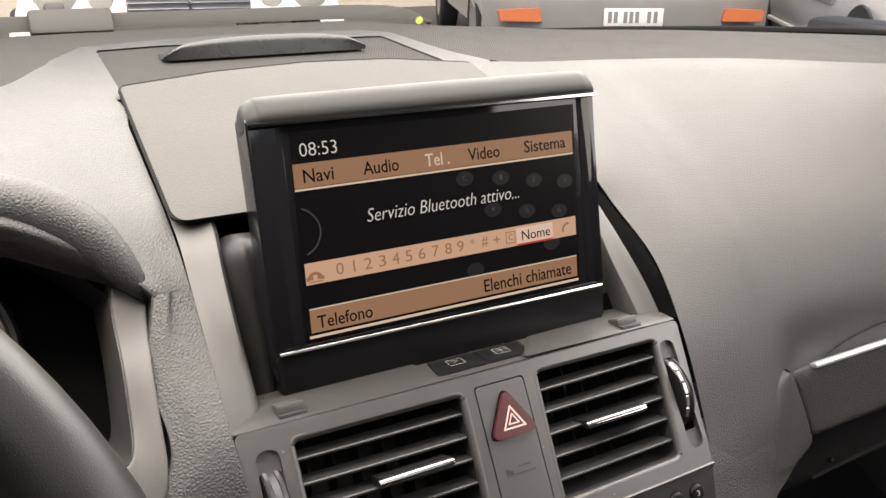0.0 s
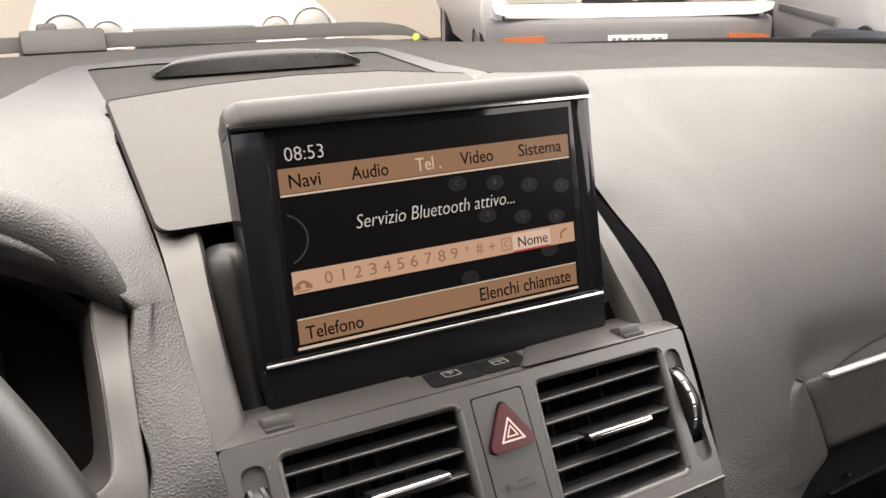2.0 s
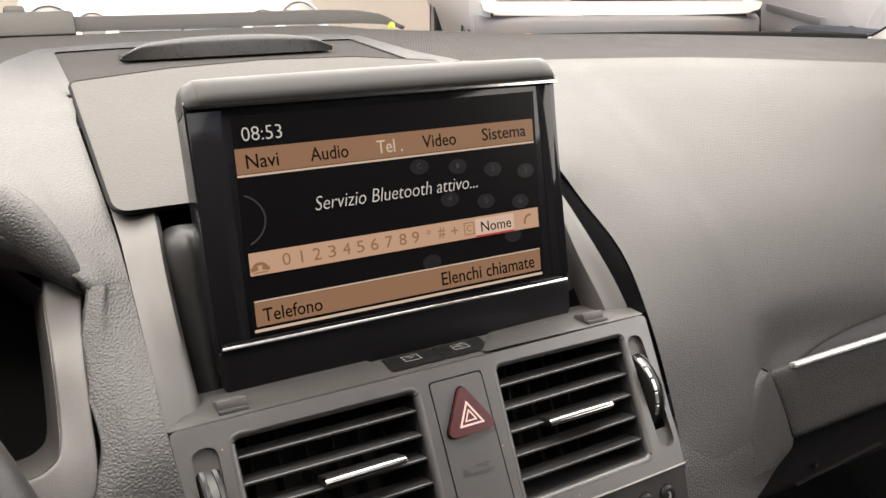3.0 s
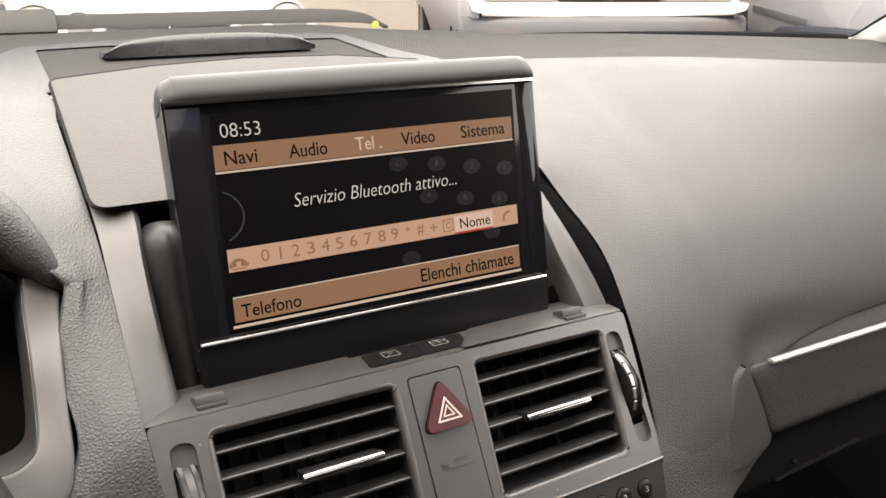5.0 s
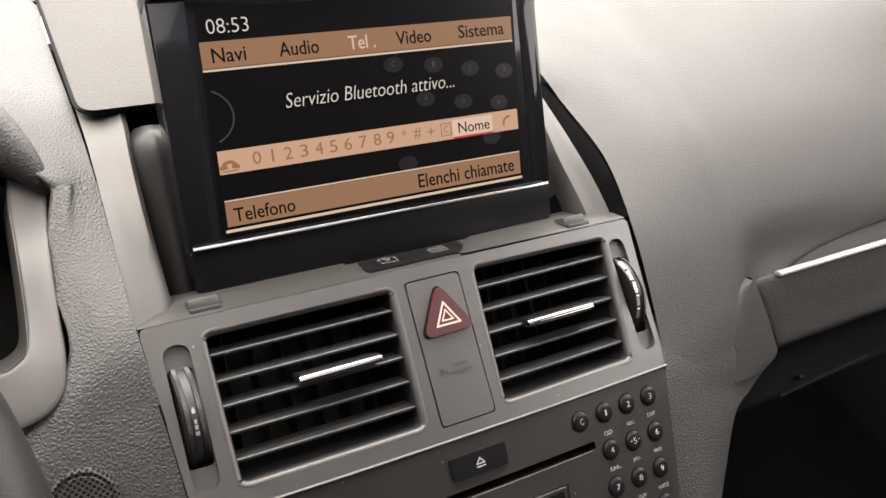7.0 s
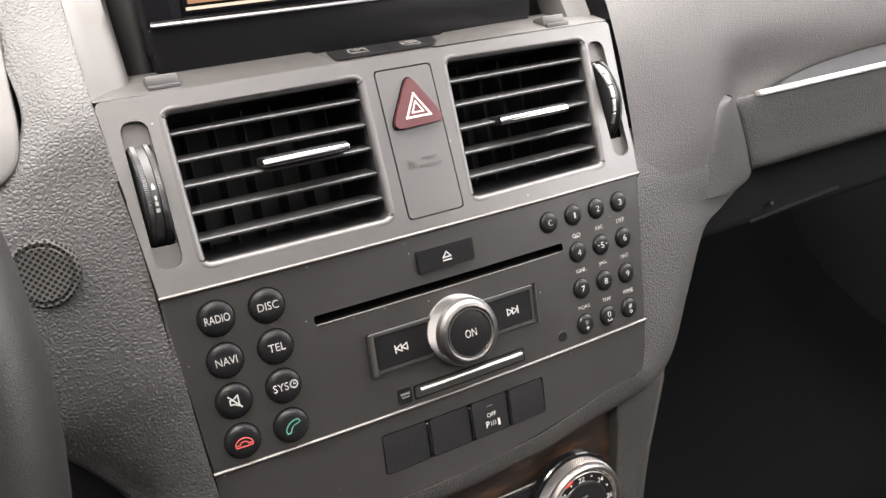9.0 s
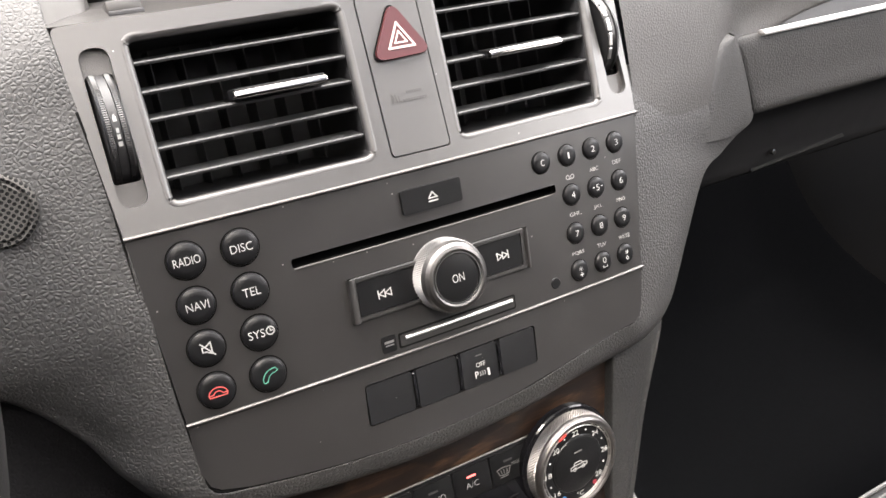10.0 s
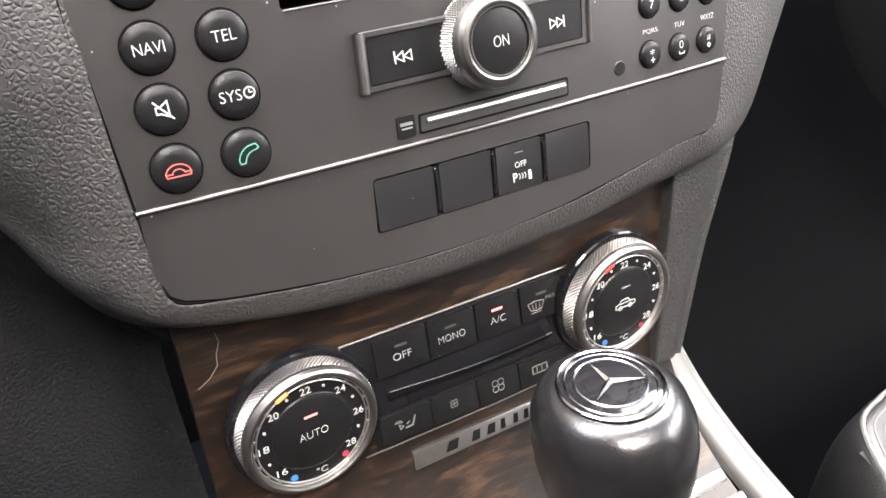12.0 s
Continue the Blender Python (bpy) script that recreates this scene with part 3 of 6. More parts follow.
    part("strip_block", join(box(-150, -92, 316, 328, 372, 391, 3), box(-138, -124, 317, 328, 389, 396, 2.5)), STRIP, ob, "grey plastic bracket")
    part("tell_tale", moved(lathe([(0, -2), (2.4, -1.4), (3, 0), (3, 3)], 16), Matrix.Translation((166, 321, 371.5))), glow("green_tell_tale", (0.75, 0.9, 0.12), 1.6), ob, "small lit yellow-green lamp")
    # light grey cheeks on either side of the display well
    for s in (-1, 1):
        a = [(s * 120.5, 17.5, 98), (s * 120, 35, 131), (s * 119.5, 52, 163), (s * 119.5, 61, 184), (s * 119.5, 80, 205)]
        b = [(s * 103, 33, 98), (s * 103.3, 44.2, 138), (s * 102.8, 52, 165), (s * 101, 62, 188), (s * 100, 78, 205)]
        c = [(x - s * 1.5, y + 40, z) for x, y, z in b]
        if s > 0:
            a = [(122, 27.5, 98), (120.4, 32.5, 117), (118, 38.3, 135), (116, 50.2, 160), (111.5, 63, 188), (109, 79, 205)]
            b = [(107, 33, 98), (105.2, 38, 117), (103, 44.2, 138), (102.5, 52, 165), (101, 62, 188), (100, 78, 205)]
            c = [(x - 1.5, y + 40, z) for x, y, z in b]
        part("cheek", skin([a, [tuple(Vector(p).lerp(Vector(q), 0.5) - Vector((0, 1.0, 0))) for p, q in zip(a, b)], b, c], 5, 3, 0), TRIM, ob, "light grey plastic cheek", angle=50)
    seam = [(121.5, 17, 100), (126, 23.5, 107), (128.4, 33, 126), (129, 45.5, 148), (126.5, 53, 160), (121.6, 63, 180), (117, 72, 196)]
    seam_in = [(121, 29, 100), (120.6, 31, 107), (118.4, 36.6, 126), (116.4, 45.4, 148), (115.4, 50.8, 160), (111.6, 60, 180), (108.5, 69, 196)]
    part("seam", skin([[(x - 1, y + 1.5, z) for x, y, z in seam_in], [(x + 1.5, y - 0.2, z) for x, y, z in seam], [(x + 5, y + 6, z) for x, y, z in seam]], 5, 2, 2), SEAM, ob, "black rubber edge, recess shade added to its colour", angle=60)
    part("panel_joint", skin([[(x, face(118, z) + d, z) for z in (20, 40, 62, 84, 97)] for x, d in ((108, 6), (116, 5), (123, 12), (127, 26))], 2, 3, 2), VOID, ob, "black joint beside the vent panel", angle=60)
    part("well", skin([[(x, 44, 100), (x, 70, 98), (x, 90, 102), (x, 94, 150), (x, 92, 212)] for x in (-112, 0, 112)], 2, 3, 2), VOID, ob, "black well behind the display")
    for s in (-1, 1):
        part("well_side", prism([(44, 96), (92, 96), (92, 205), (66, 188), (60, 178)], 0, 2), VOID, ob, at=Matrix.Translation((s * 106, 0, 0)) @ Matrix.Rotation(radians(90), 4, "Z"))
    # round loudspeaker in the skin below the instruments
    mic = moved(lathe([(0, 0.8), (7, 0.6), (9.6, 0.4), (10, 1.2), (11.5, 0.6), (12.5, 1.6), (12.5, 6)], 40), Matrix.Translation((-152, 6.5, 43)) @ Matrix.Rotation(radians(-14), 4, "Z"))
    part("round_grille", mic, perforated("round_grille_mesh", (0.055, 0.053, 0.05), 0.41, 1.75), ob, "small round perforated sensor grille")
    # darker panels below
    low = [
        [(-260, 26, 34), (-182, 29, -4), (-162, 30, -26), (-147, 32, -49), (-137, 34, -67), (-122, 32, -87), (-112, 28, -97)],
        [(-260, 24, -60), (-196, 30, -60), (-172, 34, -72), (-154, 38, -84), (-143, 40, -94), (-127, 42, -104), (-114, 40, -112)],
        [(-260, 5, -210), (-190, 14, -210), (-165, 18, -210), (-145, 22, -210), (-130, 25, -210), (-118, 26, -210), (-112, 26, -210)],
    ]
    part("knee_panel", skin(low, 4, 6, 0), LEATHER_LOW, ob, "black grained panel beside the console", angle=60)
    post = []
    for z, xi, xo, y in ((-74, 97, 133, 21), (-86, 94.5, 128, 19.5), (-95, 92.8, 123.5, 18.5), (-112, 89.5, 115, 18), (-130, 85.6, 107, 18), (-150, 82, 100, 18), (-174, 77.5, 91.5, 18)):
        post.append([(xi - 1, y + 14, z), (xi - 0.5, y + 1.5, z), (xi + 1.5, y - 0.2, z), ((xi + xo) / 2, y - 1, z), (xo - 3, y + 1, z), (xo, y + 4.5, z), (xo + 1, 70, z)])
    # dash leather in a darker tone: the post's shade is put into its colour
    part("side_post", skin(post, 3, 5, 0), leather("shaded_post_skin", (0.0145, 0.0145, 0.0145), 1.9, 0.6, 0.35, 0.25), ob, "grained post beside the wood, shade put into its colour", angle=60)
    return ob


dashboard()


def lid():
    ob = thing("display_cover", "grey grained cover lying open behind the display", "cover", (0, 66, 196))
    slope = lambda x, z: 61 + (z - 195) * 1.15 - 1.5 * (1 - (x / 120) ** 2)
    out = rounded([(-119.5, 195), (119.5, 195), (117, 288), (60, 297), (0, 299), (-60, 296), (-117.5, 289)], [7, 7, 4, 30, 30, 30, 4], 5)
    bm = panel(out, [], 4, 1, slope, 14)
    part("panel", bm, SMOOTH_SKIN, ob, "thin grained panel")
    part("edge", tube([(x * 0.998, slope(x, z) + 2, z) for x, z in out], 1.7, 6, True), RUBBER, ob, "dark rounded edge")
    return ob


lid()


def glovebox():
    ob = thing("glovebox", "grained glovebox lid, darkened for shade, with a bright trim strip", "glovebox", lvl(345, 60, -60))
    # profile of the lid (ahead, up) with the place of its slanting end
    prof = [(66, 20, 224), (58.5, 23.5, 221.5), (55.5, 22, 222.6), (52.8, 14, 228), (50.5, 4, 232), (48.2, -6, 236), (46, -14, 238.6), (45.4, -19, 240), (47.6, -22.6, 240.8), (54, -25, 241), (70, -28, 241)]
    part("door", skin([[lvl(e + dx if dx < 90 else dx + 150, a + da, u) for a, u, e in prof] for dx, da in ((0, 9), (0.2, 2.5), (1.6, 0.5), (8, 0), (110, 0), (260, 1), (490, 3))], 6, 6, 0), SHADED_LID_SKIN, ob, "grained lid", angle=60)
    under = [(50, -23.5), (56, -27), (61, -36), (62.5, -50), (64, -66), (68, -82), (110, -95), (230, -100)]
    # lower door coloured black to carry the shade beneath the lid
    part("lower_door", skin([[lvl(x, a + da, u) for a, u in under] for x, da in ((206, 8), (222, 2.5), (242, 0.5), (345, 0.5), (467, 1.5), (640, 3.5))], 3, 4, 0), material("shaded_underside", (0.0065, 0.0065, 0.007), 0.7, 0, 0.2, 60, 0.3, 900, 0.15), ob, "underside of the lid, its shade painted black", angle=60)
    # slightly raised end piece between the soft crease and the lid's slanting joint
    crease = [(216.9, 53.5, 27.6), (200.9, 46.3, 26), (187.5, 35.8, 12.4), (180.5, 28.8, 0), (177, 22.6, -13.9)]
    joint = [(219.2, 54.9, 27.5), (226.8, 53.2, 15.8), (235.3, 49.5, -3.4), (240.4, 45, -22.4), (222, 37.5, -25)]
    rows = []
    for c, j in zip(crease, joint):
        c, j = Vector(c), Vector(j)
        rows.append([lvl(*(c.lerp(j, f) + Vector((0, d, 0)))) for f, d in ((-0.03, 4), (0, 1.0), (0.07, -0.6), (0.22, -1.5), (0.55, -1.9), (0.9, -1.1), (0.99, -0.2), (1.0, 6))])
    part("end_piece", skin(rows, 8, 8, 0), SHADED_LID_SKIN, ob, "grained end piece beside the lid", angle=70)
    part("lid_joint", tube(spline([lvl(e - 0.4, a + 0.3, u) for a, u, e in prof[1:9]], 4), 1.2, 8), RUBBER, ob, "dark joint at the lid's end")
    part("trim_strip", box(243, 640, 37.5, 43, 43.7, 47.2, 1), material("bright_aluminium", (0.66, 0.65, 0.64), 0.42, 0.9, 0.05, 80), ob, "bright brushed metal strip")
    part("gap", prism([(226, 45.6), (640, 45.6), (640, 61), (262, 60), (240, 54)], 50.5, 66), BLACK, ob, "shadow gap above the strip")
    part("pull_edge", skin([[lvl(x, a, u) for a, u in ((66, -72 + k), (62.6, -73.4 + k), (62.4, -74.2 + k), (66, -75.6 + k))] for x, k in ((276, -2.6), (312, 0), (364, 3))], 2, 2, 0), RUBBER, ob, "dark edge of the pull")
    part("lock", moved(lathe([(0, 0), (1.6, 0.3), (2.0, 1.0), (2.0, 6)], 20), Matrix.Translation(lvl(291, 60.5, -64.6))), CHROME, ob, "small chrome lock")
    return ob


glovebox()


def footwell():
    ob = thing("footwell_carpet", "black carpet lining of the passenger footwell", "carpet", (400, 100, -500), at=CAR)
    rows = []
    for y, lift in ((-620, 0), (-300, 0), (0, 0), (200, 8), (320, 60), (410, 190), (455, 380), (462, 560)):
        rows.append([(106, y, -215 + 0.2 * lift), (110, y, -330 + 0.5 * lift), (124, y, -440 + lift), (170, y, -492 + lift), (400, y, -506 + lift), (640, y, -500 + lift), (720, y, -400 + lift)])
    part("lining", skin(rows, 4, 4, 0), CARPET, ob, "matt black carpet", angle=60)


footwell()


# ---- instruments and steering wheel ----
def instruments():
    ob = thing("instrument_cluster", "dark instrument cluster in a grey frame", "instrument cluster", (-220, 60, 110))
    o = [(-137, 61, 172), (-140, 53.5, 158), (-143.2, 39, 140), (-145.4, 28, 115), (-147, 19.5, 93), (-152, 16, 80), (-166, 15.5, 73.5), (-200, 17.5, 70.5), (-270, 18, 70)]
    i = [(-152, 62, 172), (-154, 55, 158), (-155, 40, 138), (-156.6, 31, 114), (-158.4, 24.5, 102), (-162.5, 22, 97), (-172, 21, 94.5), (-206, 21, 93), (-270, 21, 93)]
    rows = [[(x + 0.5, y + 5, z) for x, y, z in o], o, [tuple(Vector(a).lerp(Vector(b), 0.12) - Vector((0, 1.2, 0))) for a, b in zip(o, i)], [tuple(Vector(a).lerp(Vector(b), 0.8) - Vector((0, 0.6, 0))) for a, b in zip(o, i)], i, [(x - 0.8, y + 5, z) for x, y, z in i], [(x - 3, y + 60, z + 3) for x, y, z in i]]
    part("frame", skin(rows, 5, 3, 0), TRIM, ob, "grey plastic frame", angle=60)
    part("back", join(box(-420, -140, 118, 122, 60, 200), box(-420, -150, 56, 122, 84, 88)), VOID, ob, "black recess")
    dial = part("dial", moved(lathe([(0, 3), (30, 2.6), (52, 2), (54, 0), (56, 0), (58, 6)], 56), Matrix.Translation((-248, 98, 152))), BLACK, ob, "round dial")
    part("scale_ring", moved(lathe([(45, 1.6), (45.4, 1.2), (52, 0.9), (52.4, 1.4)], 56), Matrix.Translation((-248, 98, 152))), glow("lit_dial_ring", (0.4, 0.28, 0.26), 0.3, (0.06, 0.055, 0.05)), dial, "pale lit ring")
    ticks = fresh()
    for k in range(60):
        ticks = join(ticks, moved(box(45.5, 50.5, 0.2, 1.0, -0.28, 0.28), Matrix.Translation((-248, 98, 152)) @ Matrix.Rotation(radians(6 * k), 4, "Y")))
    tagged(part("scale_marks", ticks, VOID, dial, "black scale marks"), kind="stuff")
    part("dial_face", moved(lathe([(0, 1.0), (40, 1.0), (40, 1.6)], 40), Matrix.Translation((-248, 98, 152))), glow("dim_red_dial", (0.4, 0.03, 0.025), 0.5), dial, "dim red centre")
    return ob


instruments()


def steering_wheel():
    c = Vector((-357.7, -125.7, 41.6))
    ob = thing("steering_wheel", "dark leather steering wheel rim before the instruments", "steering wheel", c)
    loop = [(186 + 14.5 * math.cos(a), 14.5 * math.sin(a)) for a in (2 * math.pi * k / 20 for k in range(21))]
    part("rim", moved(lathe(loop, 120), Matrix.Translation(c) @ Matrix.Rotation(radians(-3.3), 4, "X")), leather("wheel_leather", (0.011, 0.0108, 0.0106), 0.8, 0.42, 0.12), ob, "smooth dark leather rim")
    hub = moved(lathe([(0, -14), (40, -10), (62, 2), (66, 24), (60, 60), (0, 64)], 36), Matrix.Translation(c))
    part("hub", hub, BLACK, ob, "black hub")
    for a in (200, 340, 270):
        d = Vector((math.cos(radians(a)), 0, math.sin(radians(a))))
        part("spoke", tube([c + d * 50, c + d * 120 + Vector((0, 6, 0)), c + d * 180], 13, 8), BLACK, ob, "black spoke")
    return ob


steering_wheel()


# ---- display ----
def screen_y(z):
    return 34 - 0.2125 * (z - 125)


LEAN_BACK = Matrix.Rotation(math.atan(0.2125), 4, "X")


def on_screen(x, z, lift=0.0):
    return Matrix.Translation((x, screen_y(z), z)) @ LEAN_BACK @ Matrix.Translation((0, -lift, 0))


BAR = glow("screen_amber", (0.36, 0.195, 0.11), 1.0)
PALE_BAR = glow("screen_pale_amber", (0.70, 0.43, 0.29), 1.0)
LIT_BAR = glow("screen_selected", (0.86, 0.62, 0.50), 1.0)
LINE_LIT = glow("screen_line", (0.80, 0.62, 0.48), 1.0)
SCREEN_BLACK = glow("screen_black", (0.006, 0.005, 0.007), 0.4, (0.002, 0.002, 0.002))
SCREEN_BLACK.node_tree.nodes["Principled BSDF"].inputs["Specular IOR Level"].default_value = 0.06
INK = glow("screen_ink", (0.006, 0.004, 0.003), 0.3, (0.002, 0.002, 0.002))
WHITE_INK = glow("screen_white", (0.80, 0.76, 0.72), 1.0)
SOFT_INK = glow("screen_soft_text", (0.37, 0.19, 0.09), 1.0)
GHOST = glow("screen_ghost", (0.019, 0.017, 0.02), 1.0, (0.002, 0.002, 0.002))
RED_INK = glow("screen_red", (0.55, 0.05, 0.04), 1.0)


def display():
    ob = thing("navigation_display", "gloss black navigation display switched on, telephone menu showing", "display", (0, 40, 110))
    m = on_screen(0, 176)

    def flat(name, pts, mat, y0, y1, label="", r=0.0, parent=ob):
        return part(name, prism(pts, y0, y1, r), mat, parent, label, at=m)

    s = 1 / math.cos(math.atan(0.2125))
    v = lambda z: (z - 176) * s
    # body: rounded cap on top, gloss front, lower lip
    flat("housing", rounded([(-91.5, v(112)), (91, v(112)), (93.5, v(229)), (-92, v(229))], [3, 3, 2, 2]), PIANO, 0.6, 17, "gloss black housing", 1.2)
    cap = []
    for x, k in ((-92.2, 0.05), (-92.2, 0.45), (-91.4, 0.68), (-89.2, 0.86), (-86, 0.95), (-81, 1.0), (-40, 1.02), (0, 1.03), (40, 1.02), (86, 1.0), (91, 0.95), (93.4, 0.84), (94.2, 0.6), (94.2, 0.05)):
        zz = v(226.4)
        ring = [(-1.0, -1.0), (-2.4, 1.2), (-1.6, 4.8), (2.0, 9.2), (8, 11.6), (15, 10.4), (18.5, 4), (18, -6)]
        cap.append([(x, 8 + (y - 8) * k, zz - 4 + (z + 4) * k) for y, z in ring])
    part("cap", skin(cap, 3, 3, 0), material("satin_dark_cap", (0.013, 0.0127, 0.0125), 0.5, 0, 0.06, 60, 0.15, 2500, 0.2), ob, "satin dark grey rounded cap", at=m, angle=60)
    flat("upper_trim_line", rounded([(-91, v(225.2)), (93.5, v(224.4)), (93.5, v(225.6)), (-91, v(226.4))], 0.4), CHROME, -2.4, 2, "thin chrome line")
    part("lower_trim_line", tube([(-90.5, -0.7, v(126.2)), (90, -0.7, v(125.4))], 0.85, 10), CHROME, ob, "thin chrome line", at=m)
    flat("lower_lip", rounded([(-91, v(106)), (90.5, v(106)), (91.5, v(124.6)), (-91.8, v(125.2))], [4, 4, 1, 1]), material("black_lip", (0.005, 0.005, 0.0055), 0.3, 0, 0.1, 80, spec=0.1), 0.2, 9, "satin black lower lip", 1.0)
    for x0, x1 in ((-91.4, -77.5), (82.4, 92.2)):
        flat("side_flute", [(x0, v(128)), (x1, v(128)), (x1 + 0.8, v(224)), (x0 + 0.2, v(224))], PIANO, 0.1, 2, "gloss black upright", 0.4)
    panel_ob = flat("screen", [(-76.5, v(129.2)), (76.2, v(129.2)), (80, v(221)), (-73, v(221))], SCREEN_BLACK, -0.1, 2, "dark lit screen")

    def line(name, x0, x1, za, zb, mat, lift=0.35):
        """A lit band that leans with the screen's sides."""
        sh = lambda z: (z - 176) * 0.026 + 0.9
        x0a, x1a = x0 + sh(za), x1 + sh(za)
        x0b, x1b = x0 + sh(zb), x1 + sh(zb)
        return part(name, prism([(x0a, v(za)), (x1a, v(za)), (x1b, v(zb)), (x0b, v(zb))], -lift, 0), mat, panel_ob, at=m)

    line("menu_bar", -75.3, 76.0, 197.2, 207.8, BAR)
    line("menu_line", -75.3, 76.0, 196.0, 196.9, LINE_LIT, 0.4)
    line("number_bar", -74.4, 75.6, 154.5, 164.2, PALE_BAR)
    line("selected_field", 38.4, 60.6, 155.2, 163.2, LIT_BAR, 0.6)
    line("selected_line", 38.4, 60.6, 154.4, 155.3, RED_INK, 0.65)
    line("lower_bar", -74.2, 75.0, 132.8, 143.0, BAR)
    line("lower_line", -74.2, 75.0, 143.2, 143.8, LINE_LIT, 0.4)
    line("bottom_line", -75.2, 75.6, 130.4, 131.6, LINE_LIT, 0.4)

    def write(string, cx, cz, w, h, mat, slant=0.0, bold=0.0, lift=0.8, name="text"):
        return part(name, lettering(string, w, h, slant, bold), mat, panel_ob, "lit writing", at=on_screen(cx, cz, lift))

    write("08:53", -61.0, 213.6, 17.6, 5.9, WHITE_INK, 0, -0.012)
    write("Navi", -62.3, 202.2, 14.3, 6.0, INK, 0, 0.006)
    write("Audio", -31.7, 202.3, 18.0, 6.0, INK, 0, 0.006)
    write("Tel .", -2.2, 202.3, 13.0, 6.0, LINE_LIT, 0, 0.004)
    write("Video", 23.8, 202.4, 18.0, 6.0, INK, 0, 0.006)
    write("Sistema", 60.2, 202.7, 25.4, 6.0, INK, 0, 0.006)
    write("Servizio Bluetooth attivo...", 0.4, 181.2, 83.5, 6.2, WHITE_INK, 0.22, -0.012)
    for k, c in enumerate("0123456789*#+"):
        xk = (-57.5, -50.5, -43.4, -36.2, -29.2, -22.4, -15.4, -8.0, -0.9, 5.8, 12.8, 19.8, 26.9)[k]
        zk = 159.5 + (1.2 if c == "*" else 0)
        write(c, xk, zk, 0.9 if c == "1" else 2.4 if c == "*" else 3.7, 2.6 if c in "*" else 3.6 if c == "+" else 5.4, SOFT_INK)
    write("C", 35.0, 159.4, 2.6, 3.2, SOFT_INK)
    part("key_outline", stroke([(32.4, -2.8), (37.6, -2.8), (37.6, 2.8), (32.4, 2.8)], 0.4, True), SOFT_INK, panel_ob, at=on_screen(0, 159.3, 0.8))
    write("Nome", 50.4, 159.2, 17.4, 5.0, INK, 0, 0.0, 1.0)
    write("Telefono", -57.6, 137.4, 27.2, 6.0, INK, 0, 0.006)
    write("Elenchi chiamate", 44.0, 137.8, 53.6, 6.4, INK, 0, 0.006)
    part("handset", join(stroke(arc(0, -2.0, 3.2, 155, 25, 8, 3.0), 1.3), stroke([(-3.4, -1.3), (-1.8, -1.0)], 1.7), stroke([(1.8, -1.0), (3.4, -1.3)], 1.7)), SOFT_INK, panel_ob, at=on_screen(-69.6, 158.4, 0.8))
    part("handset_line", stroke([(-3.0, -2.8), (3.0, -2.8)], 0.5), SOFT_INK, panel_ob, at=on_screen(-69.6, 158.4, 0.8))
    part("handset", stroke(arc(1.4, -1.6, 3.2, 190, 85, 8), 1.0), SOFT_INK, panel_ob, at=on_screen(69.2, 159.6, 0.8))
    part("ghost_ring", stroke(arc(-77.5, 178.2 - 176, 13.2, 64, -64, 20, 11.5), 0.8), glow("screen_ghost_ring", (0.05, 0.05, 0.054), 1.0), panel_ob, at=on_screen(0, 176, 0.3))
    ghost = mesh_of("ghost_key", prism(arc(0, 0, 5.0, 0, 345, 23, 3.6), -0.1, 0), GHOST)
    for x, z in ((12, 191.2), (32.5, 189.2), (52, 185.8), (71, 183), (26.4, 174.4), (46.4, 171.0), (66.2, 168.4), (60, 152.6), (13.3, 146.5)):
        part("ghost_key", ghost, GHOST, panel_ob, at=on_screen(x, z, 0.2))
    for c, x, z in (("C", 12, 191.6), ("1", 32.5, 189.6), ("2", 52, 186.2), ("3", 71, 183.4), ("4", 26.4, 174.8), ("5", 46.4, 171.4), ("6", 66.2, 168.8)):
        part("ghost_text", lettering(c, 1.4 if c == "1" else 2.2, 2.6), glow("screen_ghost_text", (0.055, 0.05, 0.055), 1.0), panel_ob, at=on_screen(x, z, 0.35))
    # swivel bracket beside the housing
    arm = [[(-103, 70, 104), (-100, 58, 104), (-93, 52, 104), (-86, 58, 104)], [(-105, 66, 150), (-102.5, 54, 150), (-94, 48, 150), (-86, 52, 150)], [(-105, 66, 174), (-102, 53, 175), (-94, 46, 176), (-86, 50, 176)], [(-101, 70, 183), (-99, 62, 185), (-94, 56, 185), (-86, 60, 185)]]
    part("bracket", skin(arm, 4, 4, 2), material("dark_bracket", (0.009, 0.009, 0.0092), 0.45, 0, 0.1, spec=0.25), ob, "dark grey swivel bracket", angle=60)
    return ob


display()


# ---- vent panel ----
VENT_DEEP = material("deep_vent_black", (0.019, 0.019, 0.0205), 0.55, spec=0.3)
VENT_L = [(-97, 33), (-20, 33), (-17.6, 91.2), (-97.2, 91.0)]
VENT_R = [(20.6, 32.6), (93.8, 33), (101.4, 91.8), (24.6, 92.8)]
EDGE_L = lambda z: -110.8 - (z + 75) * 0.0565
EDGE_R = lambda z: 100.5 + (z + 75) * 0.134 if z < 25 else 114 + (z - 25) * 0.084


def grown(poly, d):
    """A four-sided outline made larger by about d on every side."""
    cx, cz = sum(q[0] for q in poly) / 4, sum(q[1] for q in poly) / 4
    return [(x + math.copysign(d, x - cx), z + math.copysign(d, z - cz)) for x, z in poly]


DUCT = material("duct_black_plastic", (0.019, 0.019, 0.0205), 0.7, spec=0.3)


GRIP = material("grip_chrome", (0.27, 0.262, 0.254), 0.12, 1.0, 0.05, 200)
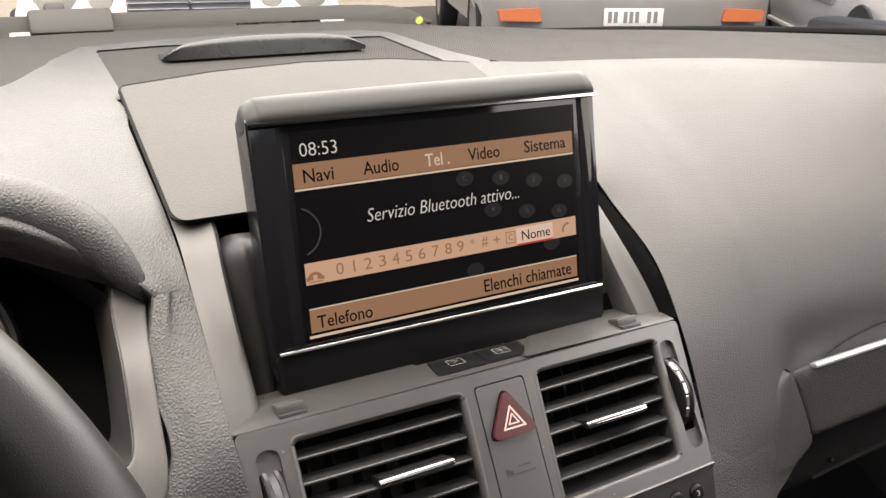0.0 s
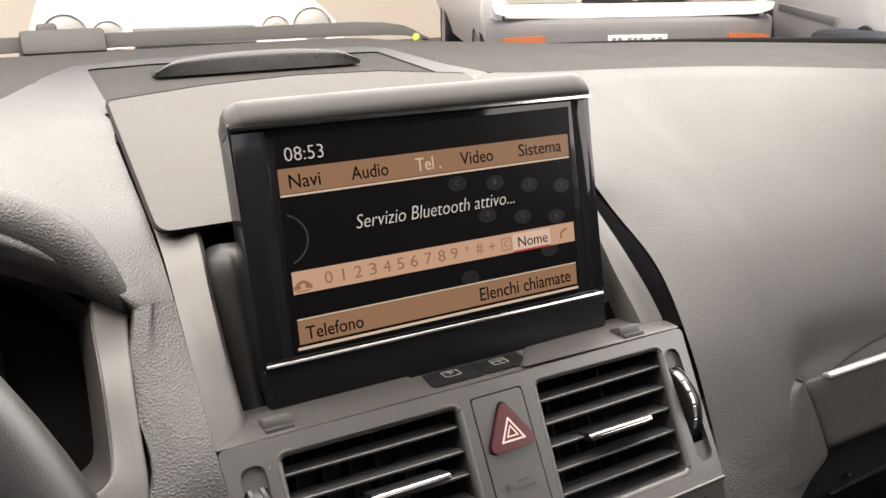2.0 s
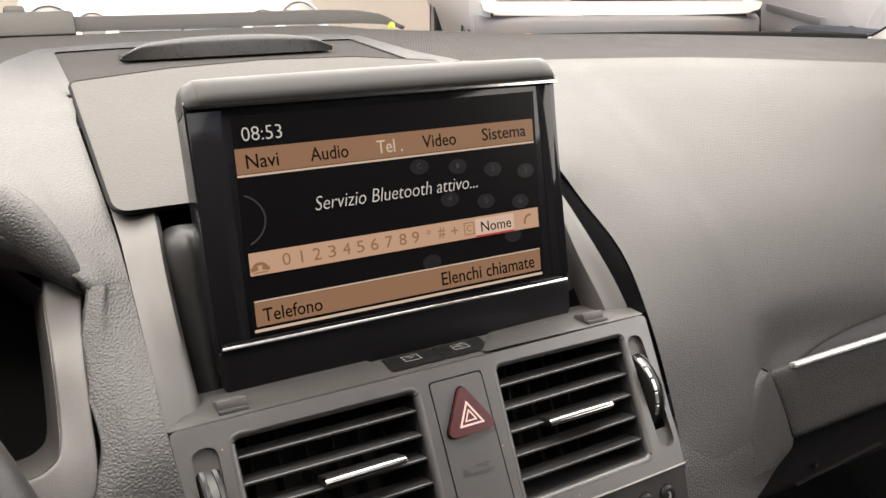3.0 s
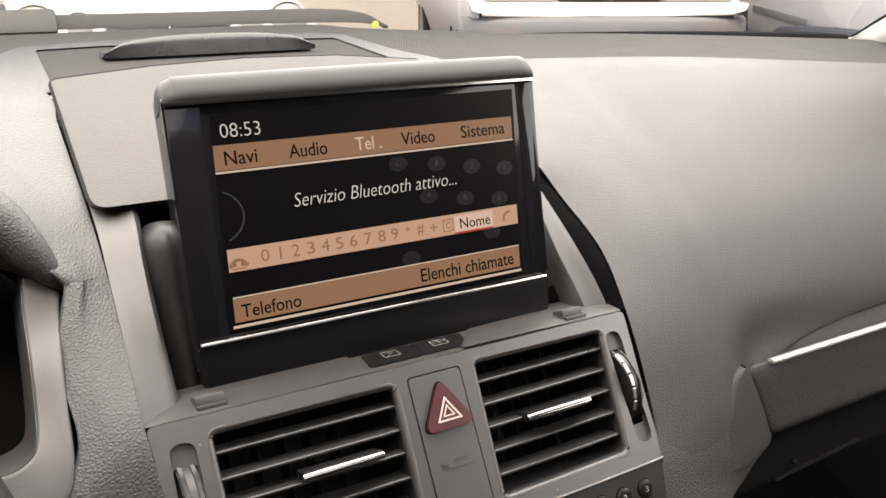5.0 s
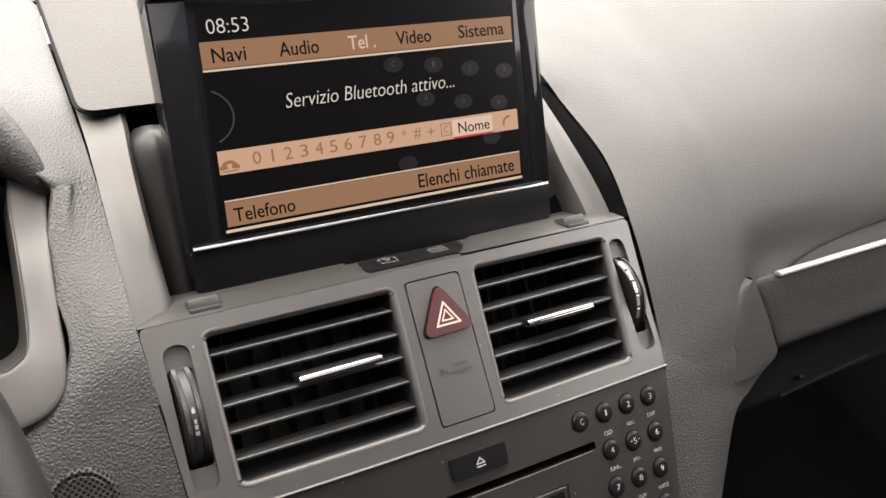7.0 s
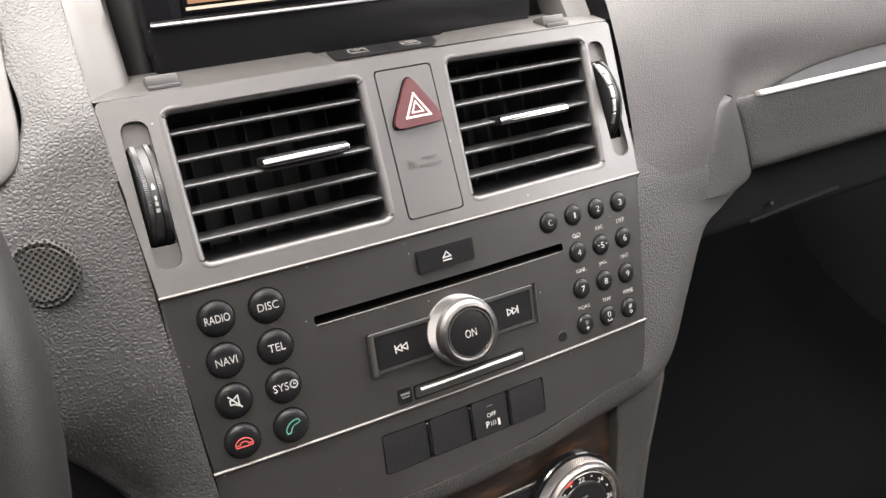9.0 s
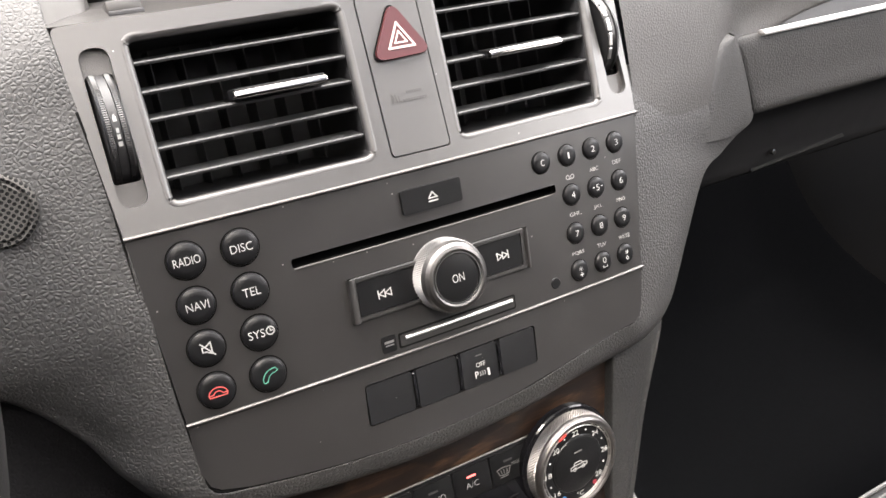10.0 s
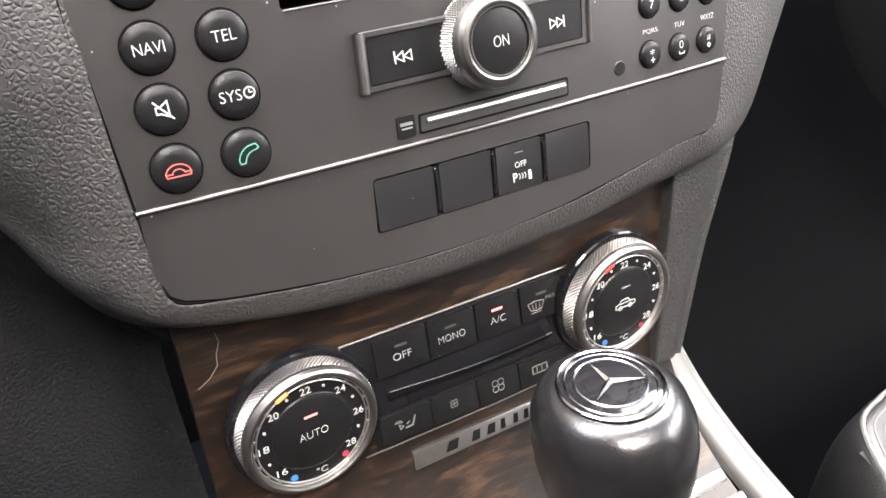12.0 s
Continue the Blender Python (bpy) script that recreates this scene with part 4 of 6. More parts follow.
SLIDER = material("slider_black", (0.007, 0.007, 0.0075), 0.35, spec=0.3)


def vent(ob, hole, slats, tab, side):
    zc = (hole[0][1] + hole[3][1]) / 2
    x0, x1 = hole[0][0], hole[1][0]
    v = part("air_vent", tube([(x, face(x, z) + 2.1, z) for x, z in rounded(grown(hole, 1.6), 5)], 2.2, 14, True), PLATE, ob, "air vent with black slats")
    bm = fresh()
    ring = [bm.verts.new((x, face(x, z) + 1.0, z)) for x, z in rounded(hole, 4)]
    deep = [bm.verts.new((x * 0.98 + 0.02 * (x0 + x1) / 2, face(x, z) + 46, z * 0.96 + 0.04 * zc)) for x, z in rounded(hole, 4)]
    for k in range(len(ring)):
        j = (k + 1) % len(ring)
        bm.faces.new((ring[k], ring[j], deep[j], deep[k]))
    bm.faces.new(deep)
    part("duct", bm, DUCT, v, "black duct")
    lo, hi = hole[0][1], hole[3][1]
    for z in slats:
        u = (z - lo) / (hi - lo)
        xa, xb = hole[0][0] + (hole[3][0] - hole[0][0]) * u + 0.6, hole[1][0] + (hole[2][0] - hole[1][0]) * u - 0.6
        rows = []
        for x in (xa, xa * 0.75 + xb * 0.25, (xa + xb) / 2, xa * 0.25 + xb * 0.75, xb):
            y = face(x, z) + 2.6
            rows.append([(x, y + 11, z + 2.2), (x, y + 1.6, z + 0.7), (x, y + 0.5, z + 0.6), (x, y, z), (x, y + 0.4, z - 0.6), (x, y + 1.6, z - 0.8), (x, y + 11, z + 0.9), (x, y + 11, z + 2.2)])
        part("slat", skin(rows, 2, 2, 0), SLAT, v, angle=50)
    for k in range(6):
        x = x0 + (x1 - x0) * (k + 0.8) / 6.4
        part("louvre", box(x - 0.35, x + 0.35, face(x, zc) + 27, face(x, zc) + 42, lo + 1, hi - 3, 0.3, 1), VENT_DEEP, v)
    xa, xb, z = tab
    part("tab_body", box(xa + 0.5, xb - 0.5, face((xa + xb) / 2, z) - 3.4, face((xa + xb) / 2, z) + 8, z - 2.6, z + 1.5, 0.8), SLIDER, v, "black slider")
    yt = face((xa + xb) / 2, z) - 4.2
    grip = []
    for k, w in ((0, 0.3), (0.01, 0.75), (0.04, 1), (0.35, 1.06), (0.65, 1.06), (0.96, 1), (0.99, 0.75), (1, 0.3)):
        x = xa + (xb - xa) * k
        grip.append([(x, yt + 1.6 + a * w, z - 0.8 + b * 0.82 * w) for a, b in ((2.2, 1.9), (0.9, 2.3), (-0.5, 1.9), (-1.5, 0.7), (-1.8, -0.8), (-1.0, -1.9), (0.6, -2.0), (2.2, -1.6))])
    part("tab", skin(grip, 3, 2, 0), GRIP, v, "polished chrome slider grip", angle=70)
    return v


def POCKET(x, zc):
    return rounded([(x - 5.2, zc - 27.5), (x + 4.9, zc - 27.5), (x + 5.4, zc + 28.5), (x - 4.8, zc + 28.5)], 4.9, 6)


def thumb_wheel(ob, x, z0, z1, side):
    zc = (z0 + z1) / 2
    yc = face(x, zc)
    pocket = part("wheel_pocket", panel([(x + (px - x) * 1.05, zc + (pz - zc) * 1.01) for px, pz in POCKET(x, zc)], [rounded([(x - 4.9, z0 - 2), (x + 4.7, z0 - 2), (x + 5.1, z1 + 2), (x - 4.5, z1 + 2)], 1.5, 4)], 1, -2.4), TRIM, ob, "smooth oval recess")
    half, r, sink = (3.5 if side > 0 else 4.1), 21.0, (15.4 if side > 0 else 13.2)
    prof = [(0, -half), (r - 2.4, -half), (r - 0.8, -half), (r, -half + 0.8), (r, -1.7), (r - 0.7, -1.5), (r - 0.7, 1.5), (r, 1.7), (r, half - 0.8), (r - 0.8, half), (r - 2.4, half), (0, half)]
    bm = lathe(prof, 320, lambda i, k: 1 - 0.008 * (k % 2) if i in (3, 4, 7, 8) else 1)
    c = Matrix.Translation((x + (0.9 if side > 0 else 0.2), yc + sink, zc)) @ Matrix.Rotation(-math.atan(0.173), 4, "X")
    w = part("thumb_wheel", bm, material("ribbed_black", (0.009, 0.009, 0.0092), 0.34), pocket, "ribbed dark thumb wheel", at=c @ Matrix.Rotation(radians(90), 4, "Z"), angle=25)
    if side > 0:
        for k in range(5):
            part("wheel_band", moved(box(-3.0, -1.2, -r - 0.15, -r + 1.2, -2.7, 2.7, 0.2, 1), Matrix.Rotation(radians(-36 + 18 * k), 4, "X")), SATIN, w, "bright segment", at=c)
    else:
        part("wheel_band", lathe([(r - 0.5, -1.4), (r - 0.45, 0), (r - 0.5, 1.4)], 80), BLACK, w, "smooth black band", at=c @ Matrix.Rotation(radians(90), 4, "Z"))
        for a, wd in ((-2, 0.25), (0, 0.6), (11, 0.45), (17, 0.6), (24, 0.75)):
            part("wheel_mark", moved(box(-wd, wd, -r + 0.3, -r + 1.0, -0.8, 0.8), Matrix.Rotation(radians(a), 4, "X")), PRINT, w, "white mark", at=c)
    return pocket


def vent_panel():
    ob = thing("vent_panel", "grey plastic vent panel with two air vents and a hazard switch", "vent panel", (0, 10, 60))
    out = rounded([(EDGE_L(25.2) - 0, 25.3), (114.0, 25.3), (120.2, 99.2), (-120.6, 99.2)], [1, 1, 3, 3], 3)
    haz = rounded([(-12.5, 30.3), (14.6, 30.3), (16.4, 93.6), (-10.9, 93.6)], 2)
    pockets = [POCKET(x, 62) for x in (-109.3, 107.6)]
    part("panel", panel(out, [rounded(grown(VENT_L, 1.6), 5), rounded(grown(VENT_R, 1.6), 5), haz] + pockets, 4), PLATE, ob, "satin grey plastic")
    vent(ob, VENT_L, (83, 72.5, 62.7, 52.3, 41.7), (-67, -30.5, 66.5), -1)
    vent(ob, VENT_R, (83.5, 73.0, 62.7, 52.0, 41.5), (42, 79, 63.5), 1)
    thumb_wheel(ob, -109.3, 45, 79, -1)
    thumb_wheel(ob, 107.6, 45, 79, 1)
    # hazard switch in the middle column
    col = part("switch_cover", panel([(1.9 + (x - 1.9) * 0.955, 62 + (z - 62) * 0.981) for x, z in haz], [], 3, 0.15), PLATE, ob, "narrow grey cover")
    part("cover_gap", panel(haz, [], 2, -1.8), VOID, ob, "dark joint")
    red = material("hazard_red", (0.04, 0.006, 0.0075), 0.32, 0, 0.1, 80)
    tri = rounded([(3.3, 90.6), (-10.0, 68.0), (16.2, 68.6)], 3.2)
    hz = part("hazard_button", panel(tri, [], 4, 2.6, cut=40), red, col, "dark red triangular button")
    part("button_gap", panel([(3.2 + (x - 3.2) * 1.06, 75.5 + (z - 75.5) * 1.06) for x, z in tri], [], 1.5, 0.7, cut=40), VOID, col)
    pr = on_face(3.3, 75.5, 2.9)
    for r, w in ((6.3, 0.85), (2.9, 0.65)):
        part("triangle_mark", stroke([(0, r), (-r * 0.9, -r * 0.55), (r * 0.9, -r * 0.55)], w, True), material("pink_print", (0.46, 0.33, 0.31), 0.5), hz, "pale printed triangle", at=pr)
    part("airbag_mark", join(stroke([(-6.6, 1.6), (-5.8, 0.2), (-6.4, -1.8)], 0.5), stroke([(-5.0, 1.2), (-4.6, -1.6)], 0.5), stroke([(-3.6, 0.4), (-3.4, -1.6)], 0.4), *[stroke([(0.6 + 1.7 * k, 1.6), (1.6 + 1.7 * k, 1.6)], 0.9) for k in range(4)], *[stroke([(-1.6 + 1.5 * k, -1.5), (-0.7 + 1.5 * k, -1.5)], 0.9) for k in range(7)]), FAINT, col, "unlit warning mark, two short bars", at=on_face(0.5, 53, 0.55))
    # ledge in front of the display
    led = lambda x, z: 15.2 + (z - 99.2) * 2.7
    left = rounded([(-121, 99.4), (-21, 99.4), (-26, 107.6), (-101, 107.9), (-104, 105.5), (-121, 103.5)], 0.6)
    right = rounded([(24, 100.2), (120, 99.6), (121, 103.5), (104, 105.5), (101, 108.2), (41, 107.2)], 0.6)
    part("ledge", panel(left, [], 3, 0.3, led, 30), PLATE, ob, "grey plastic ledge")
    part("ledge", panel(right, [], 3, 0.3, led, 30), PLATE, ob, "grey plastic ledge")
    part("ledge_base", panel([(-118, 99.0), (118, 99.0), (108, 109.5), (-108, 109.5)], [], 3, -3.2, led, 30), PLATE, ob, "sunken middle of the ledge")
    for s in (-1, 1):
        part("clip", join(moved(box(-6.2, 6.2, -3, 6, -2.6, 2.6, 0.8), Matrix.Translation((s * 93.2, 24.5, 103.8))), box(s * 93.2 - 6, s * 93.2 + 6, 20, 22, 100.6, 101.6)), TRIM, ob, "small square clip")
        # black bar stands in for the shadow below the clip
        part("clip_shadow", box(s * 93.2 - 6.3, s * 93.2 + 6.3, 18.6, 21.5, 100.4, 102.4, 0.4), BLACK, ob, "shadow under the clip, built as a black bar")
    for x0, x1, k in ((-19, 6.5, 0), (6.9, 31, 1)):
        pts = [(x0 - (2 if k == 0 else 0), 101.2), (x1, 101.2), (x1 + (2.5 if k else 0), 106.4), (x0, 106.4)]
        b = part("soft_switch", panel(rounded(pts, 0.8), [], 1.5, -1.2, led, 40), BUTTON, ob, "small flat black switch")
        cx = (-6.6, 19.4)[k]
        at = Matrix.Translation((cx, led(cx, 104.6) + 0.9, 104.6)) @ Matrix.Rotation(-math.atan(2.7), 4, "X")
        part("switch_mark", join(stroke([(-4, -3), (4, -3), (4, 3), (-4, 3)], 0.4, True), stroke([(-1.5, -1), (1.5, 1)] if k == 0 else [(-4, 0.5), (4, 0.5)], 0.4), stroke([(0, -3), (0, 3)] if k else [(-2, 1.5), (0.5, 1.5)], 0.4)), DIM, b, "grey outline symbol", at=at)
    return ob


vent_panel()


# ---- radio ----
def chrome_strip(parent, z, x0, x1):
    rows = []
    for k in range(13):
        x = x0 + (x1 - x0) * k / 12
        y = 2 - 5 * (1 - (x / 118) ** 2)
        rows.append([(x, y + 2, z - 0.95), (x, y - 0.6, z - 0.7), (x, y - 1.0, z), (x, y - 0.6, z + 0.7), (x, y + 2, z + 0.95)])
    part("trim_strip", skin(rows, 2, 2, 0), STRIP_METAL, parent, "thin bright metal strip", angle=60)
    # dark tube drawn in for the shadow line below the strip
    part("strip_shadow", tube([(r[2][0], r[2][1] + 1.5, z - 1.5) for r in rows], 0.5, 6), VOID, parent, "dark line drawn in as the strip's shadow")


def round_button(r, h):
    return lathe([(0, -h), (r * 0.55, -h), (r * 0.84, -h * 0.92), (r * 0.97, -h * 0.62), (r, -h * 0.3), (r, 2)], 36)


def radio():
    ob = thing("car_radio", "dark grey radio with round buttons, disc slot and a metal knob", "car radio", (0, 0, -10))
    out = [(EDGE_L(-46.6), -46.6), (EDGE_R(-46.6), -46.6), (EDGE_R(23.6) - 0.4, 23.6), (EDGE_L(23.6), 23.6)]
    slot = rounded([(-61.5, -1.2), (61.5, -1.2), (61.5, 2.6), (-61.5, 2.6)], 1.2, 3)
    part("faceplate", panel(out, [slot], 4), SHADED_PLATE, ob, "satin grey faceplate, darkened for shade")
    bm = fresh()
    a = [bm.verts.new((x, face(x, z) + 0.5, z)) for x, z in slot]
    b = [bm.verts.new((x, face(x, z) + 25, z)) for x, z in slot]
    for k in range(len(a)):
        bm.faces.new((a[k], a[(k + 1) % len(a)], b[(k + 1) % len(a)], b[k]))
    bm.faces.new(b)
    part("disc_slot", bm, VOID, ob, "long black disc slot")
    part("slot_lip", tube([(x, face(x, -1.4) + 0.1, -1.5) for x in range(-61, 62, 6)], 0.45, 6), TRIM, ob, "light lower lip of the slot")
    chrome_strip(ob, 24.5, EDGE_L(24.5) - 0.3, 114.2)
    chrome_strip(ob, -47.5, EDGE_L(-47.5) - 0.5, EDGE_R(-47.5) + 0.6)
    big = mesh_of("round_button", round_button(6.75, 2.0), BUTTON)
    ringm = mesh_of("button_gap", lathe([(6.7, -0.12), (7.3, -0.12), (7.3, 1)], 36), VOID)
    for x, z, kind in ((-98.3, 12.3, "RADIO"), (-78.6, 12.1, "DISC"), (-98.6, -4.5, "NAVI"), (-78.8, -4.7, "TEL"), (-99.0, -20.9, "mute"), (-79.2, -21.0, "SYS"), (-99.3, -37.4, "end"), (-79.7, -37.5, "call")):
        b = part("round_button", big, BUTTON, ob, "round black button with a white mark", at=on_face(x, z))
        part("button_gap", ringm, VOID, b, at=on_face(x, z))
        top = on_face(x, z, 2.14)
        if kind.isupper():
            w = {"RADIO": 9.6, "DISC": 8.2, "NAVI": 8.2, "TEL": 6.6, "SYS": 6.2}[kind]
            part("button_text", lettering(kind, w, 3.1, 0, -0.006), PRINT, b, "white lettering", at=top @ Matrix.Translation((-1.6 if kind == "SYS" else 0, 0, 0)))
            if kind == "SYS":
                part("clock_mark", join(stroke(arc(3.7, 0.1, 1.5, 0, 340, 12), 0.45), stroke([(3.7, 0.9), (3.7, 0.1), (4.5, 0.1)], 0.35)), PRINT, b, "white clock symbol", at=top)
        elif kind == "mute":
            part("mute_mark", join(stroke([(-1.9, 0.9), (-0.7, 0.9), (1.4, 2.3), (1.4, -2.0), (-0.7, -0.9), (-1.9, -0.9)], 0.45, True), stroke([(-2.2, 2.4), (2.2, -2.6)], 0.5)), PRINT, b, "white crossed loudspeaker", at=top)
        elif kind == "end":
            part("phone_mark", join(stroke(arc(0, -1.4, 3.5, 170, 10, 12, 2.9), 0.36), stroke(arc(0, -1.2, 1.7, 175, 5, 8, 1.3), 0.34), stroke([(-3.5, -0.9), (-3.2, -1.9), (3.2, -1.9), (3.5, -0.9)], 0.36), stroke([(-3.2, -1.0), (-1.7, -1.0)], 0.34), stroke([(3.2, -1.0), (1.7, -1.0)], 0.34)), material("red_print", (0.46, 0.08, 0.07), 0.5), b, "red handset symbol", at=top)
        else:
            part("phone_mark", join(stroke(arc(2.0, -2.6, 4.9, 168, 82, 10), 0.36), stroke(arc(2.4, -2.8, 3.4, 160, 92, 9), 0.34), stroke([(-2.8, -1.6), (-2.5, -2.7), (-1.2, -2.6), (-0.8, -1.6)], 0.36), stroke([(2.7, 2.2), (3.3, 1.2), (2.3, 0.6)], 0.36)), material("green_print", (0.07, 0.25, 0.18), 0.5), b, "green handset symbol", at=top)
    # eject key
    e = part("eject_button", panel(rounded([(-13.2, 7.4), (13.9, 7.4), (14.3, 17.2), (-13.3, 17.2)], 1.2), [], 2, 1.3, cut=30), BUTTON, ob, "flat black eject button")
    part("eject_mark", join(stroke([(-1.9, -0.6), (1.9, -0.6), (0, 1.7)], 0.5, True), stroke([(-1.9, -1.9), (1.9, -1.9)], 0.55)), PRINT, e, "white eject symbol", at=on_face(0.6, 12.4, 1.45))
    # bezel with the skip keys and the turning knob
    bez = rounded([(-42.6, -28.4), (39.2, -28.4), (40.2, -11.6), (-41.6, -11.4)], 1.6)
    hole = rounded([(-40.0, -27.0), (37.2, -27.0), (38.2, -12.9), (-39.2, -12.7)], 1.0)
    part("bezel_gap", panel([(-1.2 + (x + 1.2) * 1.016, -20 + (z + 20) * 1.05) for x, z in bez], [], 1.5, 0.12, cut=12), VOID, ob, "dark joint round the bezel")
    part("bezel", join(panel(bez, [hole], 3.4, 1.9, cut=12), tube([(x, face(x, z) - 1.5, z) for x, z in bez], 0.45, 8, True)), SHADED_PLATE, ob, "raised satin grey bezel")
    part("key_bed", panel(bez, [], 1.0, 0.6, cut=12), VOID, ob, "black bed of the skip buttons")
    for x0, lean, w in ((-43.3, 1.0, 3.0), (39.1, 1.0, 1.5)):
        cap = [[(x0 + lean * u + k, face(x0, -20) - y, -28.7 + 17.4 * u) for k, y in ((0, -1), (0, 2.2), (w * 0.3, 3.1), (w * 0.7, 3.0), (w, 2.0), (w, -1))] for u in (0, 0.02, 0.3, 0.7, 0.98, 1.0)]
        part("bezel_end", skin(cap, 3, 2, 0), KNOB_METAL, ob, "rounded satin metal end", angle=60)
    for pts, flip, cx in (([(-39.6, -26.6), (-10, -26.6), (-10, -13.1), (-38.8, -13.1)], -1, -28.0), ([(8, -26.6), (36.8, -26.6), (37.8, -13.1), (8, -13.1)], 1, 27.5)):
        k = part("skip_button", panel(rounded(pts, 0.6), [], 3, 1.5, cut=12), BUTTON, ob, "flat black skip button")
        f = flip
        mk = join(stroke([(-2.6 * f, 1.5), (0, 0), (-2.6 * f, -1.5)], 0.42, True), stroke([(0.1 * f, 1.5), (2.6 * f, 0), (0.1 * f, -1.5)], 0.42, True), stroke([(2.9 * f, 1.6), (2.9 * f, -1.6)], 0.5))
        part("skip_mark", mk, PRINT, k, "white skip symbol", at=on_face(cx, -20.2, 1.7))
    kn = Matrix.Translation((-0.3, -3.2, -20.4))
    diamonds = lambda i, k: 1 - 0.05 * ((k + i) % 2) if 2 <= i <= 11 else 1
    ring = lathe([(15.2, 3), (15.2, 0.0)] + [(15.5 - 0.02 * i, -0.8 * i - 0.5) for i in range(10)] + [(14.8, -8.2), (14.6, -9.0), (14.1, -10.4), (12.9, -11.6), (11.6, -12.0), (10.8, -11.7), (10.6, -10.6)], 128, diamonds)
    k = part("volume_knob", ring, KNOB_METAL, ob, "knurled satin metal ring", at=kn, angle=12)
    part("knob_cap", lathe([(0, -11.9), (7.5, -11.8), (9.6, -11.4), (10.1, -10.8), (10.1, -8)], 40), BUTTON, k, "black cap", at=kn)
    part("knob_line", lathe([(9.8, -11.3), (10.0, -11.9), (10.6, -11.9), (10.7, -11.3)], 48), CHROME, k, "thin bright ring", at=kn)
    part("knob_text", lettering("ON", 5.4, 3.4, 0, -0.01), PRINT, k, "white lettering", at=kn @ Matrix.Translation((0, -12.02, 0)))
    # number keys
    small = mesh_of("number_key", round_button(4.6, 1.6), BUTTON)
    gap = mesh_of("key_gap", lathe([(4.5, -0.1), (5.0, -0.1), (5.0, 1)], 28), VOID)
    keys = [("C", 55.7, 13.5)]
    for row, (xs, z) in enumerate((((70.1, 84.2, 98.3), 13.7), ((69.4, 83.7, 98.0), -3.9), ((68.3, 82.5, 96.6), -21.3), ((67.3, 81.3, 95.1), -38.4))):
        keys += [(c, x, z) for c, x in zip(("123", "456", "789", "*0#")[row], xs)]
    for c, x, z in keys:
        b = part("number_key", small, BUTTON, ob, "small round black key", at=on_face(x, z))
        part("key_gap", gap, VOID, b, at=on_face(x, z))
        dz = 0.9 if c in "*0#" else 0
        part("key_text", lettering(c, {"1": 0.9, "*": 2.0}.get(c, 1.9), 2.0 if c in "*#" else 2.7, 0, -0.012), PRINT, b, "white figure", at=on_face(x, z, 1.75) @ Matrix.Translation((0, 0, dz)))
        if c == "*":
            part("key_sub", join(stroke([(-0.8, -1.8), (0.8, -1.8)], 0.35), stroke([(0, -2.6), (0, -1.0)], 0.35)), PRINT, b, at=on_face(x, z, 1.75))
        if c == "0":
            part("key_sub", stroke([(-1.2, -1.6), (-1.2, -2.3), (1.2, -2.3), (1.2, -1.6)], 0.35), PRINT, b, at=on_face(x, z, 1.75))
        if c == "#":
            part("key_sub", stroke([(0, -0.9), (-0.8, -1.8), (0, -2.6), (0.8, -1.8)], 0.35, True), PRINT, b, at=on_face(x, z, 1.75))
        if c == "5":
            part("key_sub", join(stroke([(-2.6, 0.3), (-2.1, 0.3)], 0.4), stroke([(2.1, 0.3), (2.6, 0.3)], 0.4)), PRINT, b, at=on_face(x, z, 1.75))
    for s, x, z in (("ABC", 84.2, 4.4), ("DEF", 98.1, 4.8), ("GHI", 69.4, -12.8), ("JKL", 83.5, -12.9), ("MNO", 97.4, -12.8), ("PQRS", 68.2, -30.5), ("TUV", 82.2, -30.6), ("WXYZ", 96.2, -30.3)):
        part("key_legend", lettering(s, 1.7 * len(s), 1.8, 0, -0.01), PRINT, ob, "small white letters", at=on_face(x, z, 0.2))
    part("mailbox_mark", join(stroke(arc(68.9, 0, 0.9, 0, 340, 10), 0.35), stroke(arc(71.4, 0, 0.9, 0, 340, 10), 0.35), stroke([(68.9, -0.9), (71.4, -0.9)], 0.35)), PRINT, ob, "white mailbox symbol", at=Matrix.Translation((0, face(70, 4) - 0.2, 4.0)))
    part("sensor_dot", lathe([(0, -0.3), (2.3, -0.3), (2.7, 0.2), (2.7, 2)], 24), BUTTON, ob, "small round black dot", at=on_face(53.3, -40.5))
    # memory card slot
    part("card_button", panel(rounded([(-33.6, -44.8), (-27.4, -44.8), (-27.2, -37.9), (-33.2, -37.9)], 1.0), [], 2, 0.6, cut=30), BUTTON, ob, "tiny black card button")
    part("card_button_mark", join(stroke([(-1.6, 0.7), (1.6, 0.7)], 1.0), stroke([(-1.6, -0.7), (1.6, -0.7)], 0.5)), SATIN, ob, "bright bars", at=on_face(-30.3, -41.2, 0.8))
    part("card_slot", panel(rounded([(-26.2, -44.9), (30.6, -44.9), (31.0, -38.6), (-25.8, -38.6)], 1.0), [], 2, 0.15, cut=12), VOID, ob, "black edge of the card slot")
    part("card_flap", panel(rounded([(-25.4, -44.1), (29.9, -44.1), (30.2, -39.4), (-25.0, -39.4)], 0.7), [], 2, 0.45, cut=12), SHADED_PLATE, ob, "grey card flap")
    part("card_lip", tube([(x, face(x, -41) - 0.5, -41.0) for x in range(-23, 30, 4)], 0.85, 8), SATIN, ob, "bright metal slider")
    return ob


radio()


